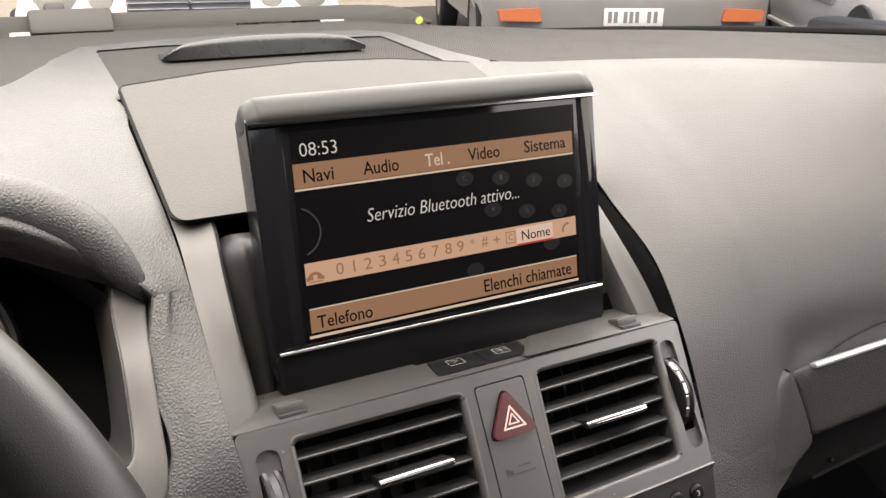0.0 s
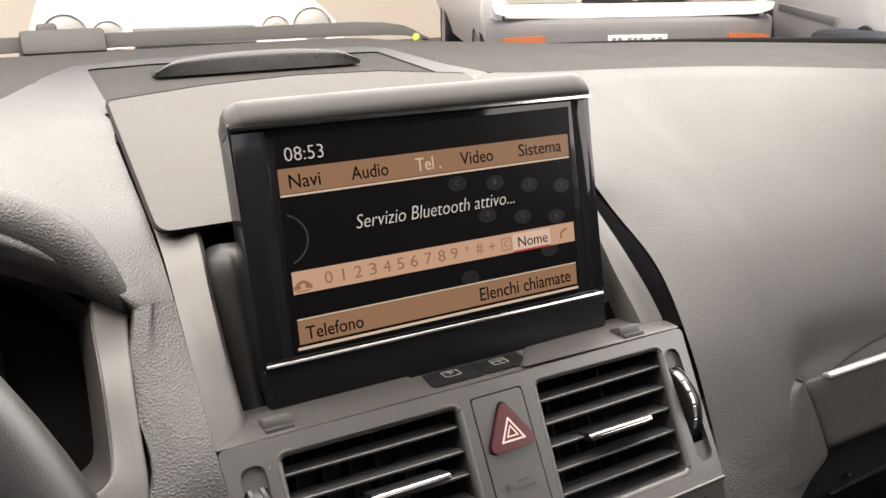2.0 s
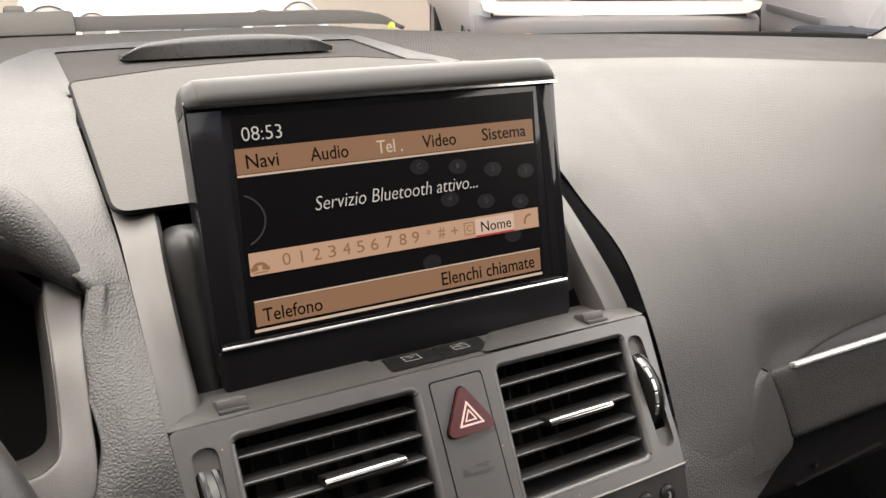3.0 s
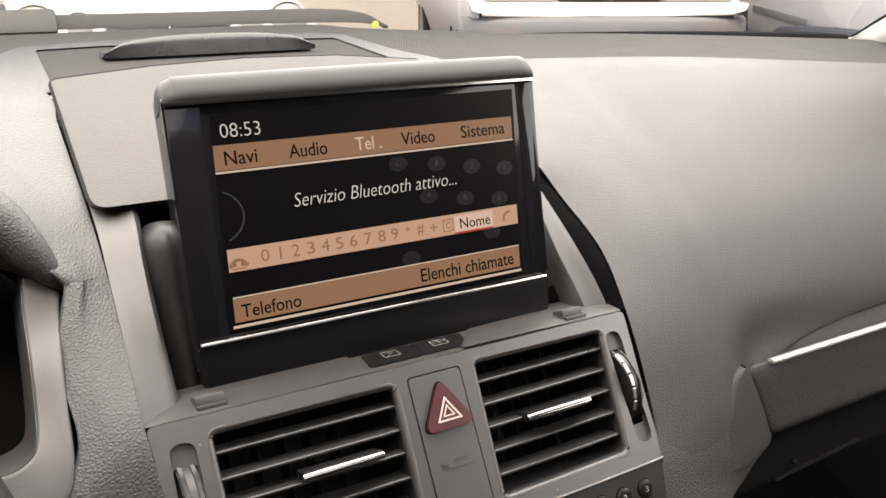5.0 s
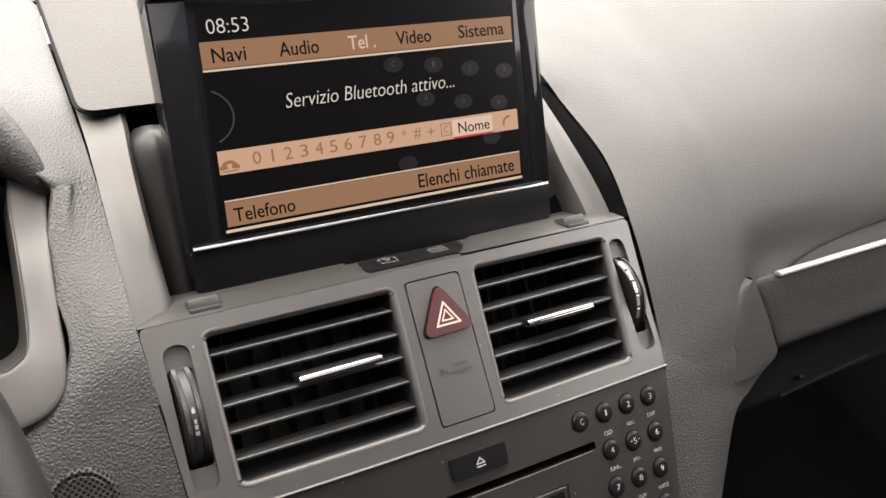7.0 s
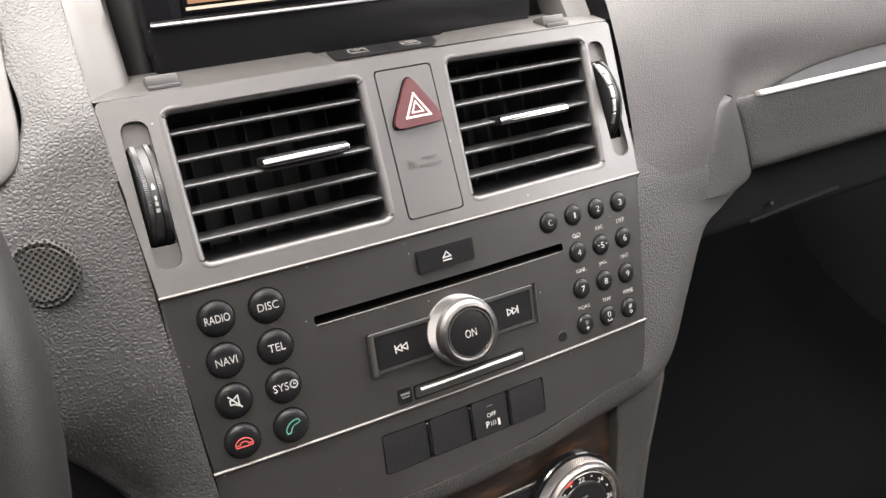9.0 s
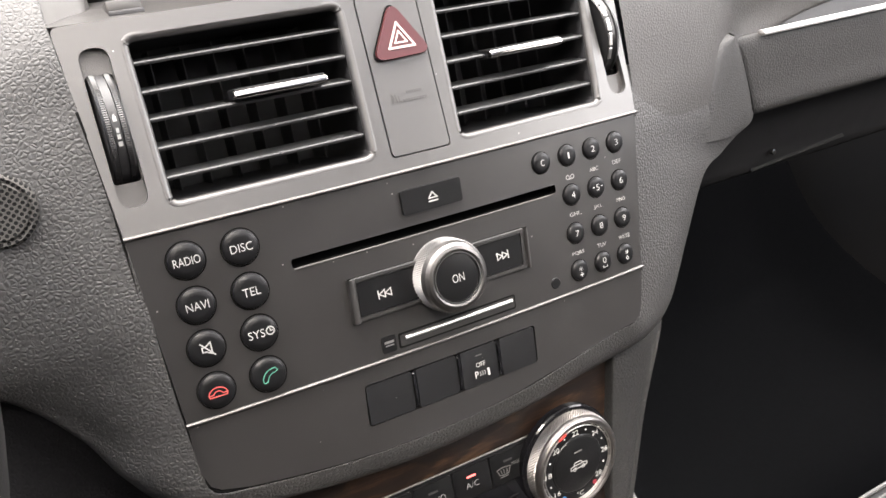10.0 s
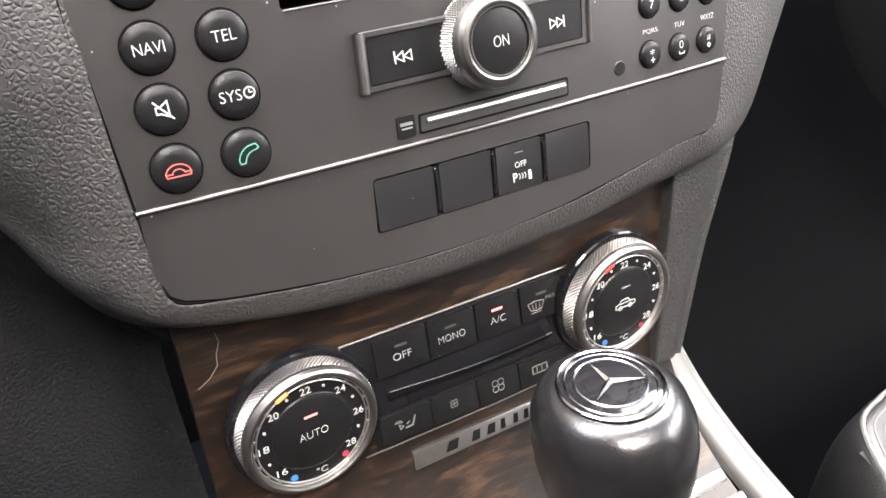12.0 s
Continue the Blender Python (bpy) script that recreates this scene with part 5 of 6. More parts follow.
def switch_panel():
    ob = thing("switch_panel", "dark grey lower panel with four black switches", "switch panel", (0, 0, -70))
    out = [(EDGE_L(-48.4), -48.4), (-112.6, -65), (-110, -73)] + [(-106.5, -75.6), (-96, -78.2), (-79, -80.6), (-61, -82.7), (-42, -84), (-21, -84.4), (0, -83.9), (24, -82), (50, -78.2), (72, -74.9), (84, -73.0), (95, -72.4), (99, -70), (101, -64), (EDGE_R(-48.4), -48.4)]
    out = out[::-1]
    hole = rounded([(-45.6, -72.4), (37.0, -72.0), (38.4, -55.2), (-44.0, -55.0)], 1.6)
    part("panel", panel(out, [hole], 4), SHADED_PLATE, ob, "satin grey panel, darkened for shade")
    part("switch_well", panel(hole, [], 1, -3.5, cut=20), VOID, ob, "black recess")
    crown = lambda x, z: face(x, z) - 0.9 * (1 - ((z + 63.7) / 8.2) ** 2)
    SWITCH = dusty(material("switch_black", (0.009, 0.0092, 0.0098), 0.3, 0, 0.15, 120, 0.2, 2600, 0.4), 0.025, 6.0)
    for x in (-22.6, -1.6, 18.2):
        rib = [(x - 0.05, face(x, -57) + 1.0, -56.6), (x - 0.1, face(x, -57) - 0.2, -57.6), (x - 0.45, face(x, -64) - 1.0, -64), (x - 0.85, face(x, -70) - 0.2, -70.2), (x - 0.9, face(x, -71) + 1.0, -71.2)]
        part("rib", tube(spline(rib, 5), 0.62, 8), PIANO, ob, "glossy black rib between switches")
    xs = (-44.4, -22.6, -1.6, 18.2, 37.6)
    for i in range(4):
        a, b = xs[i] + (1.1 if i else 0.5), xs[i + 1] - (1.1 if i < 3 else 0.5)
        s = part("switch", panel(rounded([(a - 0.9, -71.9), (b - 0.9, -71.9), (b, -55.6), (a, -55.6)], 0.9), [], 3, 0.3, crown, 26), SWITCH, ob, "parking sensor switch" if i == 2 else "blank black switch")
        if i == 2:
            cx = (a + b) / 2 - 0.5
            part("switch_text", lettering("OFF", 4.6, 2.0), PRINT, s, "white lettering", at=on_face(cx, -62.8, 1.35))
            part("switch_text", lettering("P", 1.8, 3.0, 0, 0.02), PRINT, s, "white letter", at=on_face(cx - 2.6, -66.9, 1.35))
            part("wave_mark", join(*[stroke(arc(cx - 2.0 + 1.1 * k, -66.9, 1.3, -40, 40, 5), 0.32) for k in range(3)], stroke([(cx + 3.2, -68.2), (cx + 3.2, -66.2)], 1.2)), PRINT, s, "white waves", at=Matrix.Translation((0, face(cx, -67) - 1.35, 0)))
            part("switch_line", stroke([(cx - 1.4, -58.8), (cx + 1.4, -58.8)], 0.35), DIM, s, at=Matrix.Translation((0, face(cx, -58) - 0.9, 0)))
    return ob


switch_panel()


# ---- climate controls ----
DIAL_METAL = material("satin_dial_metal", (0.25, 0.238, 0.229), 0.36, 1.0, 0.08, 300, 0.1, 3000)


def dial(ob, x, z, legend):
    at = Matrix.Translation((x, 12.0, z)) @ Matrix.Rotation(radians(9), 4, "X") @ Matrix.Rotation(radians(3), 4, "Z")
    part("dial_collar", lathe([(27.4, 12), (27.4, 8.5), (26.8, 7.8), (24, 7.6)], 56), PIANO, ob, "gloss black collar", at=at)
    diamonds = lambda i, k: 1 - 0.024 * ((k + i) % 2) if 1 <= i <= 10 else 1
    prof = [(25.3, 11)] + [(25.5, 9.4 - 0.78 * i) for i in range(10)] + [(24.9, 1.7), (24.9, 0.8), (24.4, -0.4), (23.5, -1.1), (22.6, -1.2), (22.0, -0.8), (21.8, 0.4)]
    d = part("temperature_dial", lathe(prof, 216, diamonds), DIAL_METAL, ob, "knurled metal ring round a black dial", at=at, angle=12)
    face_ob = part("dial_face", lathe([(0, 0.3), (15.0, 0.3), (15.4, 0.8), (21.7, 0.8), (21.7, 4)], 56), BUTTON, d, "black dial face", at=at)
    for rr in (20.3, 21.5):
        part("dash_ring", lathe([(rr - 0.35, 0.6), (rr - 0.25, 0.15), (rr, 0.0), (rr + 0.25, 0.15), (rr + 0.35, 0.6)], 72), SATIN, face_ob, "thin bright ring", at=at)
    bar = mesh_of("dash_bar", box(-0.5, 0.5, 0.05, 0.6, 20.3, 21.5), SATIN)
    for k in range(3, 24):
        part("dash_bar", bar, SATIN, face_ob, at=at @ Matrix.Rotation(radians(k * 15 - 180), 4, "Y"))
    for k, s in enumerate(("16", "18", "20", "22", "24", "26", "28")):
        a = radians(-132 + 44 * k - 0)
        p = (math.sin(a) * 17.6, math.cos(a) * 17.2)
        part("dial_text", lettering(s, 3.9, 2.8, 0, 0.006), PRINT, face_ob, "white figures", at=at @ Matrix.Translation((p[0], 0.55, p[1])))
        if k < 6:
            a2 = a + radians(22)
            part("dial_dot", lathe([(0, 0), (0.55, 0), (0.55, 0.4)], 10), PRINT, face_ob, at=at @ Matrix.Translation((math.sin(a2) * 17.8, 0.5, math.cos(a2) * 17.8)))
    part("dial_text", lettering("°C", 4.2, 2.6), PRINT, face_ob, "white lettering", at=at @ Matrix.Translation((1.0, 0.55, -17.6)))
    for a, m in ((-150, glow("blue_dot", (0.1, 0.35, 0.75), 0.5)), (146, glow("red_dot", (0.6, 0.08, 0.1), 0.5))):
        part("dial_dot", lathe([(0, 0), (1.3, 0), (1.3, 0.4)], 14), m, face_ob, at=at @ Matrix.Translation((math.sin(radians(a)) * 18.6, 0.45, math.cos(radians(a)) * 18.6)))
    part("dial_pointer", moved(box(-2.4, 2.4, -0.4, 0.4, 19.6, 21.2, 0.3, 1), Matrix.Rotation(radians(-24), 4, "Y")), glow("amber_pointer" if legend else "red_pointer", (0.95, 0.38, 0.12) if legend else (0.9, 0.08, 0.06), 0.9), face_ob, "lit pointer", at=at)
    cap = part("dial_cap", lathe([(0, -0.6), (13.6, -0.4), (14.6, 0.1), (14.8, 1)], 48), BUTTON, face_ob, "raised black cap", at=at)
    top = at @ Matrix.Translation((0, -0.75, 0))
    if legend:
        part("cap_text", lettering("AUTO", 10.6, 3.0, 0, -0.022), PRINT, face_ob, "white lettering", at=top)
    else:
        part("car_mark", join(stroke([(-5, -1.5), (5, -1.5), (5, 0), (2.6, 0.4), (1.2, 2), (-2.2, 2), (-3.4, 0.4), (-5, 0)], 0.45, True), stroke([(-2.8, 0.4), (2.4, 0.4)], 0.4), stroke(arc(-2.6, -1.6, 0.9, 0, 330, 8), 0.4), stroke(arc(2.6, -1.6, 0.9, 0, 330, 8), 0.4)), PRINT, face_ob, "white car symbol", at=top)
    part("cap_light", stroke([(-2.0, 7.6), (2.0, 7.6)], 0.8), glow("red_lamp", (1.0, 0.16, 0.14), 2.6) if legend else DIM, face_ob, "small red lamp" if legend else "", at=top)


FAINT_LAMP = material("unlit_lamp", (0.03, 0.03, 0.03), 0.5)
RED_LAMP = glow("red_button_lamp", (1.0, 0.16, 0.14), 2.4)


def climate():
    ob = thing("climate_panel", "black heating controls set in dark burr walnut", "climate controls", (0, 24, -140))
    wood = rounded([(-111, -185), (86.5, -185), (93, -86), (-110.5, -86)], 1)
    part("wood_panel", panel(wood, [], 5, 0, lambda x, z: 24.0 - max(0, -172 - z) * 0.35, 14), WALNUT, ob, "dark glossy burr walnut")
    flat = lambda y: (lambda x, z: y)
    part("scratch", stroke([(-97.8, -97.6), (-97.2, -101), (-99, -105), (-99.6, -109), (-103, -112.6), (-107.4, -115)], 0.32), DIM, ob, "pale scratch in the lacquer", at=Matrix.Translation((0, 23.7, 0)))
    bank = rounded([(-63, -117.7), (52, -117.7), (49, -135.1), (-61, -135.1)], 1)
    part("upper_bank", prism(bank, 22.0, 24.5, 0.5), BUTTON, ob, "black button bank")
    part("bank_line", tube([(-64, 21.6, -116.9), (-20, 21.2, -116.7), (53, 21.4, -116.7)], 0.55, 8), DIAL_METAL, ob, "thin bright line above the buttons")
    middle = rounded([(-61, -135.4), (49, -135.4), (45, -149.1), (-57, -149.1)], 1)
    part("middle_band", prism(middle, 24.4 - 1.6, 25), PIANO, ob, "gloss black band")
    fin = [[(x, 23, -142.6), (x, 17 + 0.002 * x * x, -140.1), (x, 16.5 + 0.002 * x * x, -141.1), (x, 23, -146.1)] for x in (-44, -20, 0, 18, 26)]
    part("fin", skin(fin, 3, 3, 1), PIANO, ob, "gloss black rail")
    lower = rounded([(-57, -149.6), (45, -149.6), (43, -162.6), (-51, -162.6)], 1)
    part("lower_bank", prism(lower, 22.2, 24.5, 0.5), BUTTON, ob, "black button bank")
    part("lower_line", tube([(-57, 22, -163.6), (0, 21.8, -163.4), (46, 22, -161.8)], 0.4, 8), STRIP_METAL, ob, "thin bright line below the buttons")
    xs = (-47.6, -25.6, -5.2, 14.8, 38.0)
    for i in range(4):
        b = part("climate_button", prism(rounded([(xs[i] + 0.5, -134.2), (xs[i + 1] - 0.5, -134.2), (xs[i + 1] - 0.3, -119.0), (xs[i] + 0.7, -119.0)], 0.8), 20.6, 23, 0.5), BUTTON, ob, "flat black button")
        cx = (-36.3, -15.6, 4.7, 25.0)[i]
        if i < 3:
            s = ("OFF", "MONO", "A/C")[i]
            part("button_text", lettering(s, (7.4, 11.4, 6.8)[i], 2.8, 0, -0.02), PRINT, b, "white lettering", at=Matrix.Translation((cx, 20.45, -127.8)))
        else:
            part("demist_mark", join(stroke([(-4.6, 1.6), (-1, 2.2), (2.8, 1.6), (1.6, -1.4), (-1, -1.8), (-3.4, -1.4)], 0.4, True), stroke([(-2.6, 0.9), (-2.2, -0.9)], 0.35), stroke([(-1.0, 1.1), (-1.0, -1.0)], 0.35), stroke([(0.8, 0.9), (0.4, -0.9)], 0.35), stroke([(-3.4, -2.6), (1.2, -2.6)], 0.35)), DIM, b, "grey demist symbol", at=Matrix.Translation((cx - 2.0, 20.45, -128.4)))
            part("button_text", lettering("MAX", 4.4, 1.6), DIM, b, "grey lettering", at=Matrix.Translation((cx + 4.0, 20.45, -126.2)))
        part("button_lamp", stroke([(-1.9, 0), (1.9, 0)], 1.0), RED_LAMP if i == 2 else FAINT_LAMP, b, "lit red lamp" if i == 2 else "", at=Matrix.Translation((cx, 20.45, -123.6)))
    xs = (-50.4, -28.8, -8.2, 10.8, 34.6)
    for i in range(4):
        b = part("climate_button", prism(rounded([(xs[i] + 0.5, -161.8), (xs[i + 1] - 0.5, -161.8), (xs[i + 1] - 0.5, -150.4), (xs[i] + 0.5, -150.4)], 0.8), 21.0, 23, 0.5), BUTTON, ob, "flat black button")
        cx = (-39.9, -19.0, 0.9, 20.6)[i]
        at = Matrix.Translation((cx, 20.85, -155.6))
        if i == 0:
            mk = join(stroke([(-4.2, 1.4), (-3.4, 2.0), (-1.6, 1.8), (-1.2, 1.0)], 0.35, True), stroke([(-2.6, 0.4), (-2.2, -1.6), (-0.8, -0.8)], 0.4, True), stroke([(0.2, -1.8), (2.8, -1.6), (4.2, 1.8)], 0.7), stroke([(0.6, -0.2), (1.8, 0.4)], 0.4))
        elif i in (1, 2):
            r = (1.0, 1.8)[i - 1]
            mk = join(*[stroke(arc(r * math.cos(radians(a)), r * math.sin(radians(a)), r * 0.75, 0, 330, 8), 0.35) for a in (45, 135, 225, 315)])
        else:
            mk = join(stroke([(-3.4, -1.6), (3.4, -1.6), (3.4, 1.6), (-3.4, 1.6)], 0.5, True), stroke([(-1.4, -0.8), (-1.4, 0.8)], 0.4), stroke([(1.0, -0.8), (1.0, 0.8)], 0.4))
        part("button_mark", mk, DIM, b, "grey symbol", at=at)
    part("lamp_spot", lathe([(0, 0), (1.0, 0), (1.0, 0.4)], 10), material("dull_red", (0.3, 0.02, 0.03), 0.4), ob, "", at=Matrix.Translation((31, 20.7, -159.5)))
    TIP = Matrix.Translation((0, 22, -172)) @ Matrix.Rotation(radians(-14), 4, "X") @ Matrix.Translation((0, -22, 172))
    badge = part("badge", prism(rounded([(-40, -176.4), (46, -175.4), (48, -168.4), (-39, -169.4)], [0.5, 0.5, 3, 0.5]), 20.5, 24, 0.6), DIAL_METAL, ob, "brushed metal badge plate", at=TIP)
    for k, x in enumerate((-26, -14.5, -7.5, -1, 5, 10)):
        w = 6.5 if k == 0 else 4.6 if k < 3 else 2.6
        part("badge_mark", prism([(x, -174.6), (x + w * 0.75, -174.6), (x + w, -170.9), (x + w * 0.35, -170.9)], 20.2, 20.6), VOID, badge, "slanted black bar", at=TIP)
    dial(ob, -76.4, -139.0, True)
    dial(ob, 58.0, -136.3, False)
    return ob


climate()


# ---- tunnel console and gear lever ----
def console():
    ob = thing("centre_console", "walnut centre console with bright metal edges", "console", (0, -130, -230), at=CAR)
    prof = [(-44, -158), (-56, -174), (-78, -192), (-112, -212), (-170, -232), (-320, -248)]
    flare = [90, 90.5, 91.5, 98, 111, 133]
    part("wood", skin([[(-108 + (f + 105) * k, a, u) for (a, u), f in zip(prof, flare)] for k in (0, 0.25, 0.55, 0.8, 1.0)], 3, 5, 3), WALNUT, ob, "glossy burr walnut", angle=60)
    for s, base in ((1, 0), (-1, -14)):
        rows = []
        for a, u, x0, w in ((-44, -176, 92, 10), (-60, -187, 92, 12.5), (-78, -196.5, 93.5, 14), (-110, -210, 100.5, 14), (-170, -228, 114, 14.5), (-320, -246, 136, 16)):
            x0, x1 = s * x0 + base, s * (x0 + w) + base
            rows.append([(x0, a, u - 4), (x0, a, u + 1), (x0 + s * 2, a, u + 4), ((x0 + x1) / 2, a, u + 5), (x1 - s * 2, a, u + 3), (x1, a, u - 5), (x1 - s * 4, a, u - 90)])
        part("edge_trim", skin(rows, 3, 4, 0), SATIN_EDGE, ob, "pale satin metal edge", angle=60)
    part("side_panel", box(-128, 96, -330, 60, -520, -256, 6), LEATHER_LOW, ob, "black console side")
    slope = Matrix.Rotation(radians(24), 4, "X")
    part("lid_bar", moved(box(-40, 24, -3.4, 3.4, -4, 3, 2.0, 3), Matrix.Translation((68, -98.5, -204)) @ slope), SATIN, ob, "bright rounded metal bar")
    part("lid_gap", moved(box(-40, 26, -5, 5, -6, -1, 0.5), Matrix.Translation((68, -103.5, -207)) @ slope), VOID, ob, "black gap behind the bar")
    part("tray_lid", moved(box(-40, 26, -60, 0, -4, 2.4, 1.6, 3), Matrix.Translation((70, -107, -207.5)) @ Matrix.Rotation(radians(19), 4, "X")), SATIN, ob, "bright satin metal lid")
    return ob


SATIN_EDGE = material("pale_satin_metal", (0.08, 0.079, 0.0785), 0.5, 0.1, 0.06, 60, 0.15, 2500)
console()


def gear_lever():
    ob = thing("gear_lever", "black leather gear lever with a bright ringed cap", "gear lever", (2, -96, -230), at=CAR)
    tilt = Matrix.Translation((2.4, -98, -90.5)) @ Matrix.Rotation(radians(-3.5), 4, "Y") @ Matrix.Rotation(radians(-17), 4, "X") @ Matrix.Rotation(radians(-90), 4, "X")
    # turned about the lever's axis; local -y points up the lever
    sh = lambda bm: moved(bm, Matrix.Diagonal((0.93, 1.0, 1.05, 1)))
    body = [(0, 2), (17.6, 1.6), (20.8, 2.6), (24.2, 6), (26.5, 12), (27.3, 20), (26.6, 31), (24.0, 45), (20.6, 60), (17.6, 78), (16.6, 150)]
    part("knob", sh(lathe(body, 56)), leather("lever_leather", (0.006, 0.006, 0.0065), 1.4, 0.24, 0.1, 0.6), ob, "glossy black leather knob", at=tilt, angle=60)
    part("cap_ring", sh(lathe([(16.3, 2.5), (16.4, 0.7), (16.9, 0.2), (17.5, 0.6), (17.9, 2.6)], 56)), CHROME, ob, "chrome ring", at=tilt)
    part("cap_ring", sh(lathe([(14.2, 1.4), (14.3, 0.5), (14.6, 0.3), (14.9, 0.5), (15.0, 1.6)], 56)), CHROME, ob, "thin chrome ring", at=tilt)
    part("cap_ring", sh(lathe([(11.0, 1.0), (11.1, 0.0), (11.5, -0.25), (11.9, 0.0), (12.1, 1.0)], 56)), CHROME, ob, "inner chrome ring", at=tilt)
    part("cap", sh(lathe([(0, -0.4), (8, -0.1), (14, 0.5), (16.8, 1.4), (16.8, 3)], 48)), PIANO, ob, "gloss black cap", at=tilt)
    star = fresh()
    for a in (90, 210, 330):
        d = Vector((math.cos(radians(a)), 0, math.sin(radians(a))))
        s = Vector((-d.z, 0, d.x))
        p = [d * 10.8, s * 1.3 + d * 0.8, Vector((0, -0.9, 0)), s * -1.3 + d * 0.8]
        v = [star.verts.new(q + Vector((0, -0.5, 0))) for q in p]
        star.faces.new((v[0], v[1], v[2]))
        star.faces.new((v[0], v[2], v[3]))
    part("emblem", star, CHROME, ob, "three bright spokes", at=tilt)
    boot = [(24, 96), (30, 110), (44, 130), (60, 150)]
    part("boot", sh(lathe(boot, 40)), SEAT, ob, "black leather boot", at=tilt, angle=60)
    return ob


gear_lever()


def seat():
    ob = thing("passenger_seat", "black leather passenger seat with stitched edge", "seat", (400, -350, -420), at=CAR)
    # outline of the cushion: back along its inner side, round the corner, then along its front
    line = spline([(140, -640, 0), (138, -400, 0), (137, -220, 0), (138, -152, 0), (143.5, -132, 0), (150.5, -117, 0), (159, -108.5, 0), (174, -104.5, 0), (200, -102, 0), (320, -101, 0), (500, -101, 0), (620, -105, 0)], 3)

    def along(inward, u):
        out = []
        for k, q in enumerate(line):
            d = (line[min(k + 1, len(line) - 1)] - line[max(k - 1, 0)]).normalized()
            out.append((q.x + d.y * inward, q.y - d.x * inward, u + 0.02 * (q.y + 105)))
        return out

    section = ((26, -190.5), (16, -188.6), (8, -188.2), (3, -190), (0, -195), (-2, -210), (-1, -235), (6, -290), (14, -360), (22, -430))
    part("cushion", skin([along(d, u) for d, u in section], 2, 3, 0), SEAT, ob, "black leather cushion edge", angle=60)
    part("cushion_top", skin([[(x, a, -191.5 + 0.02 * (a + 105) - 9 * math.sin(math.pi * (x - 140) / 470)) for a in (-122, -200, -400, -640)] for x in (146, 250, 380, 500, 615)], 4, 3, 0), SEAT, ob, "black leather cushion", angle=60)
    part("base", box(190, 610, -640, -130, -510, -330, 10), BLACK, ob, "black seat base")
    back = moved(box(-215, 215, -60, 60, 0, 600, 40, 4), Matrix.Translation((400, -660, -260)) @ Matrix.Rotation(radians(20), 4, "X"))
    part("backrest", back, SEAT, ob, "black leather backrest")
    thread = material("grey_thread", (0.06, 0.06, 0.06), 0.7)
    for d, r in ((2.6, 1.2), (7.5, 0.7), (12, 0.7)):
        part("piping", tube([(x, a, -188.4 + 0.02 * (a + 105)) for x, a, u in along(d, 0)], r, 6), thread, ob, "pale double seam")
    return ob


seat()


# ---- outside ----
WHITE_PAINT = material("white_paint", (0.82, 0.80, 0.76), 0.5, 0, 0.03, 3, coat=0.0)
GREY_PAINT = material("silver_grey_paint", (0.34, 0.335, 0.325), 0.45, 0.0, 0.04, 3, coat=0.1)
BUMPER = material("grey_bumper_plastic", (0.2, 0.197, 0.19), 0.6, 0, 0.1, 12)
TYRE = material("tyre_rubber", (0.02, 0.02, 0.02), 0.8)
LENS = material("lamp_lens", (0.42, 0.4, 0.36), 0.3, 0, 0.05)
ORANGE = material("orange_lens", (0.5, 0.15, 0.06), 0.3, 0, 0.1, 40)


def body_shell(stations, n=6):
    """A car body from cross-sections: (ahead, half width, low, belt height)."""
    rows = []
    for a, w, lo, hi in stations:
        rows.append([(-w * 0.9, a, lo), (-w, a, lo + (hi - lo) * 0.35), (-w * 0.97, a, lo + (hi - lo) * 0.72), (-w * 0.82, a, hi - 20), (-w * 0.4, a, hi), (0, a, hi + 8), (w * 0.4, a, hi), (w * 0.82, a, hi - 20), (w * 0.97, a, lo + (hi - lo) * 0.72), (w, a, lo + (hi - lo) * 0.35), (w * 0.9, a, lo)])
    return skin(rows, n, 4, 0)


def wheel(ob, x, y, r=300):
    side = Matrix.Translation((x, y, r)) @ Matrix.Rotation(radians(90), 4, "Z")
    w = part("wheel", lathe([(r * 0.62, -95), (r * 0.94, -95), (r, -70), (r, 70), (r * 0.94, 95), (r * 0.62, 95)], 36), TYRE, ob, "black tyre", at=side)
    part("rim", lathe([(0, -80), (r * 0.2, -84), (r * 0.55, -70), (r * 0.64, -92), (r * 0.64, 92), (0, 60)], 24), GREY_PAINT, w, "grey rim", at=side)


def cabin(ob, w, y0, y1, z0, z1, paint):
    part("cabin", body_shell([(y0, w * 0.92, z0, z0 + 40), (y0 + 420, w * 0.86, z0, z1 - 40), (y0 + 700, w * 0.84, z0, z1), (y1 - 500, w * 0.84, z0, z1), (y1, w * 0.9, z0, z0 + 60)]), paint, ob, "painted roof")
    part("windscreen", skin([[(x, y0 + 60 + 10, z0 + 70) for x in (-w * 0.78, 0, w * 0.78)], [(x * 0.92, y0 + 420, z1 - 30) for x in (-w * 0.78, 0, w * 0.78)]], 3, 2, 6), material("car_glass", (0.12, 0.12, 0.12), 0.45, 0, 0.05, spec=0.15), ob, "grey windscreen")


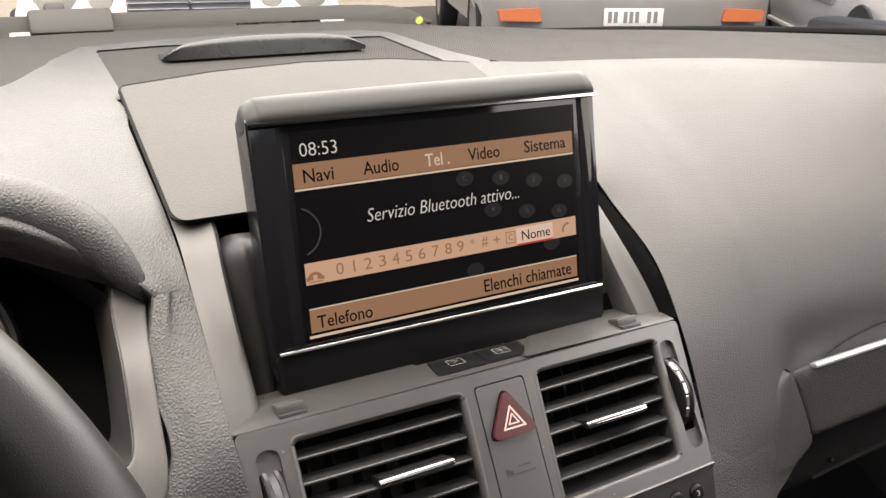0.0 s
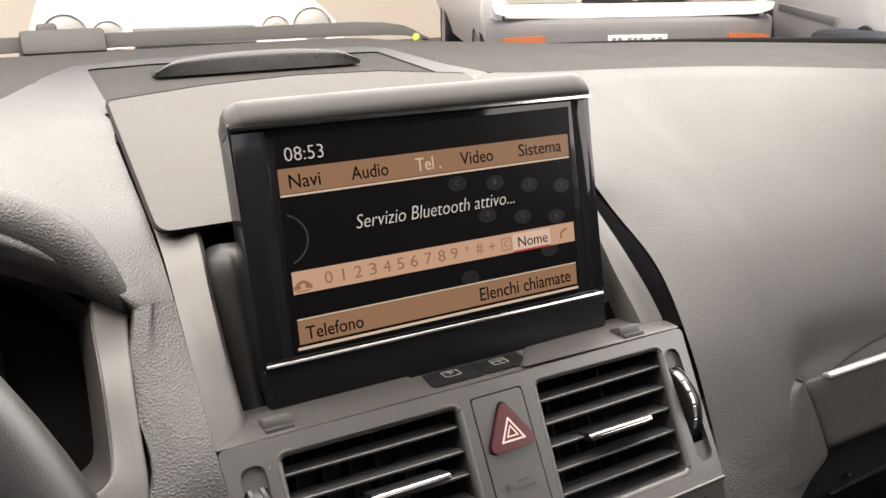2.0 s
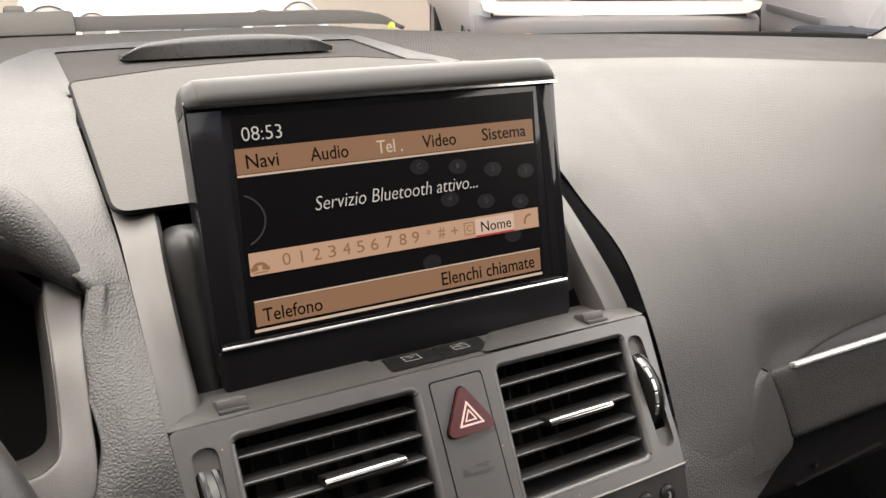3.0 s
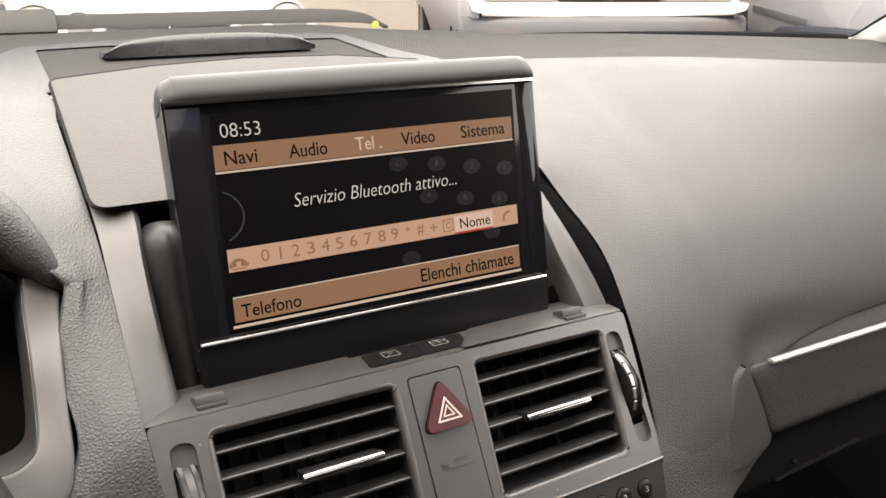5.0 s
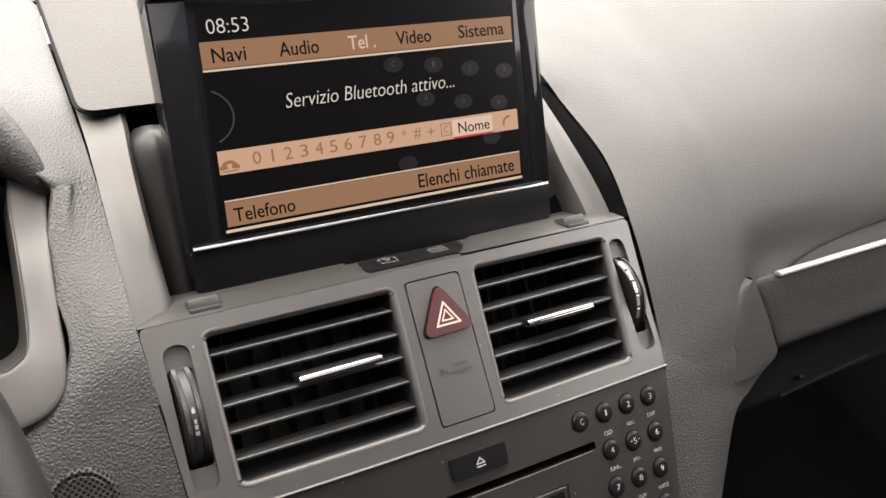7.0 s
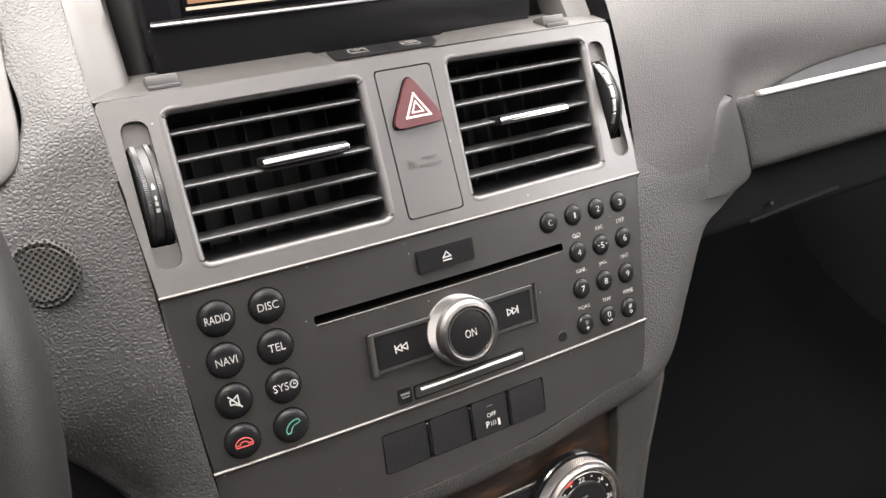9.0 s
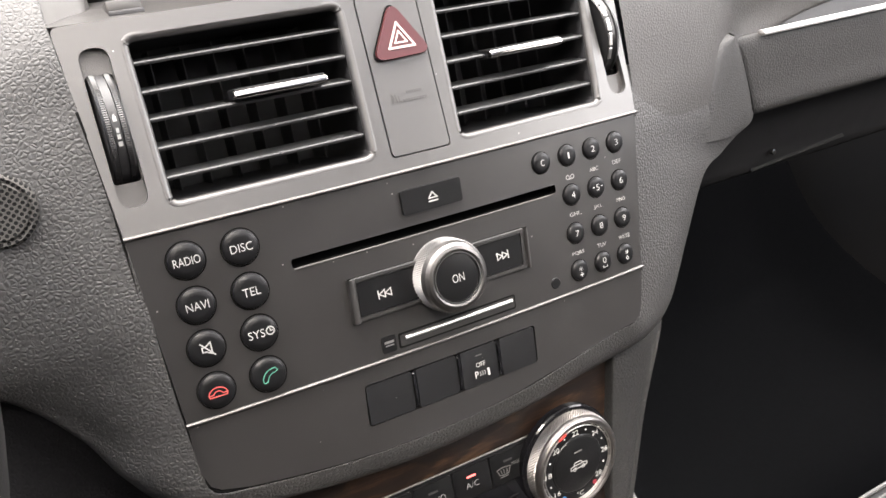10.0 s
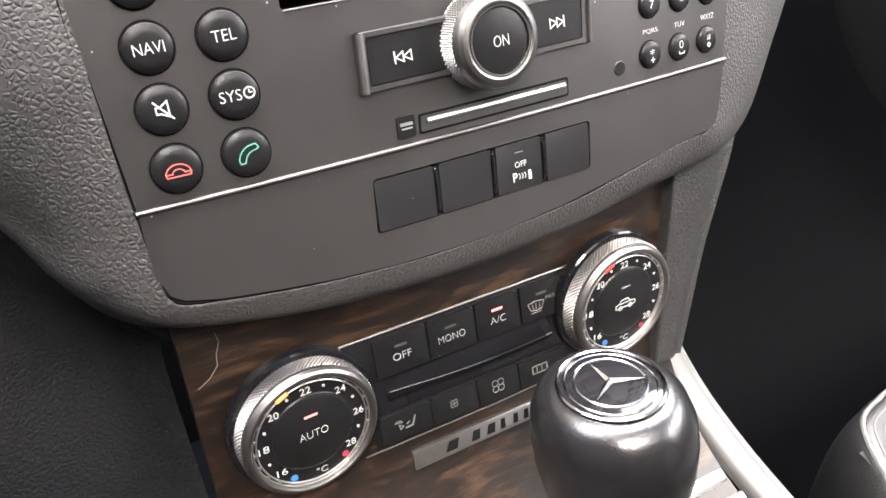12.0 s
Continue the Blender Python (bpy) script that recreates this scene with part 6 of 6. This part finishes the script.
def white_car():
    at = pose(0.81, 4.25, 0, 0, 0, -8)
    ob = thing("parked_car", "white saloon with round headlamps, bleached by the light", "car", at=at)
    part("body", body_shell([(0, 700, 330, 640), (40, 780, 300, 720), (160, 830, 240, 800), (900, 860, 220, 900), (1500, 870, 220, 940), (3400, 870, 220, 960), (4200, 840, 260, 930), (4300, 780, 330, 860)]), WHITE_PAINT, ob, "white painted body", angle=60)
    cabin(ob, 820, 1150, 4000, 880, 1400, WHITE_PAINT)
    part("bumper", skin([[(x, 60 + 130 * (x / 850) ** 2 - d, z) for x in (-850, -600, -300, 0, 300, 600, 850)] for z, d in ((300, 40), (330, 90), (430, 100), (520, 90), (540, 40))], 3, 2, 10), WHITE_PAINT, ob, "white bumper")
    g = part("grille", box(-300, 300, -30, 60, 600, 730, 8), BUMPER, ob, "dark grille")
    for k in range(4):
        part("grille_bar", box(-295, 295, -42, -30, 612 + 30 * k, 626 + 30 * k, 3), CHROME, g, "bright bar")
    part("grille_bar", box(-8, 8, -46, -30, 605, 726, 3), CHROME, g, "bright upright")
    for s in (-1, 1):
        for x, r, z in ((s * 610, 105, 700), (s * 415, 78, 690)):
            h = part("headlamp", lathe([(0, -62), (r * 0.6, -54), (r * 0.9, -30), (r, 0), (r, 80)], 32), LENS, ob, "round clear headlamp", at=Matrix.Translation((x, 60, z)))
            part("lamp_ring", lathe([(r, -20), (r * 1.04, -26), (r * 1.1, -14), (r * 1.1, 40)], 32), WHITE_PAINT, h, "rim", at=Matrix.Translation((x, 60, z)))
    for x in (-800, 800):
        for y in (800, 3500):
            wheel(ob, x, y)


white_car()


def pale_van():
    at = pose(3.82, 4.45, 0, 0, 0, -23)
    ob = thing("parked_van", "pale van with a dark bumper and orange indicators", "van", at=at)
    part("body", body_shell([(0, 900, 560, 760), (60, 960, 420, 1040), (300, 990, 300, 1160), (700, 1000, 300, 1250), (3600, 1000, 300, 1300), (4400, 990, 320, 1280)]), WHITE_PAINT, ob, "white painted body", angle=60)
    cabin(ob, 960, 620, 4300, 1180, 2150, WHITE_PAINT)
    part("bumper", skin([[(x, -60 + 150 * (x / 1010) ** 4 - d, z) for x in (-1010, -700, -350, 0, 350, 700, 1010)] for z, d in ((330, 20), (350, 70), (560, 80), (625, 70), (652, 10))], 3, 2, 10), BUMPER, ob, "dark grey plastic bumper")
    part("grille_trim", prism(rounded([(-985, 745), (-960, 690), (-860, 664), (-400, 655), (400, 655), (860, 664), (960, 690), (985, 745)], 24, 4), -66, 20), WHITE_PAINT, ob, "white bar below the grille")
    g = part("grille", box(-360, 360, -24, 40, 748, 900, 12), BLACK, ob, "dark mesh grille")
    for k in range(5):
        part("grille_bar", box(-350, 350, -32, -24, 755 + 29 * k, 763 + 29 * k, 2), BLACK, g, "dark bar")
    part("emblem", lathe([(0, -44), (30, -42), (42, -36), (46, -24)], 24), CHROME, g, "round bright emblem", at=Matrix.Translation((0, 0, 800)))
    for s in (-1, 1):
        part("headlamp", box(min(s * 390, s * 880), max(s * 390, s * 880), -30, 60, 748, 900, 20), LENS, ob, "clear headlamp")
        part("indicator", prism(rounded([(s * 625, 458), (s * 640, 545), (s * 925, 532), (s * 905, 462)], 18, 4), -142, -90), ORANGE, ob, "orange indicator")
        for y in (760, 3600):
            wheel(ob, s * 880, y, 340)
    p = part("number_plate", box(-205, 205, -156, -140, 430, 545, 5), material("plate_white", (0.7, 0.69, 0.65), 0.5), ob, "pale number plate with dark bars")
    for x in (-165, -125, -58, -18, 22, 105, 150):
        part("plate_mark", box(x - 13, x + 13, -158, -155.5, 450, 526), BUMPER, p, "grey bar")


pale_van()


def silver_car():
    at = pose(4.15, 1.61, 0, 0, 0, -38)
    ob = thing("parked_car", "silver grey saloon standing at an angle", "car", at=at)
    part("body", body_shell([(0, 680, 330, 600), (60, 780, 280, 680), (300, 840, 230, 780), (1200, 860, 220, 900), (3400, 860, 220, 940), (4200, 830, 260, 900), (4300, 760, 330, 820)]), GREY_PAINT, ob, "silver grey painted body", angle=60)
    cabin(ob, 820, 1150, 4000, 870, 1400, GREY_PAINT)
    part("side_strip", box(-872, -846, 1350, 3000, 640, 695, 4), BUMPER, ob, "dark rubbing strip")
    part("sill_strip", box(-878, -850, 1200, 3100, 395, 425, 6), WHITE_PAINT, ob, "pale strip along the sill")
    for s in (-1, 1):
        for y in (750, 3450):
            part("wheel_arch", lathe([(290, -8), (372, -8), (378, 0), (372, 8), (290, 8)], 40), TYRE, ob, "dark wheel arch", at=Matrix.Translation((s * 862, y, 315)) @ Matrix.Rotation(radians(90), 4, "Z"))
            wheel(ob, s * 800, y)


silver_car()
slab("wall_pier", 1950, 2450, 6900, 7400, 1, 3200, RENDERED, "pale rendered pier between the parked cars", "pier", 15)
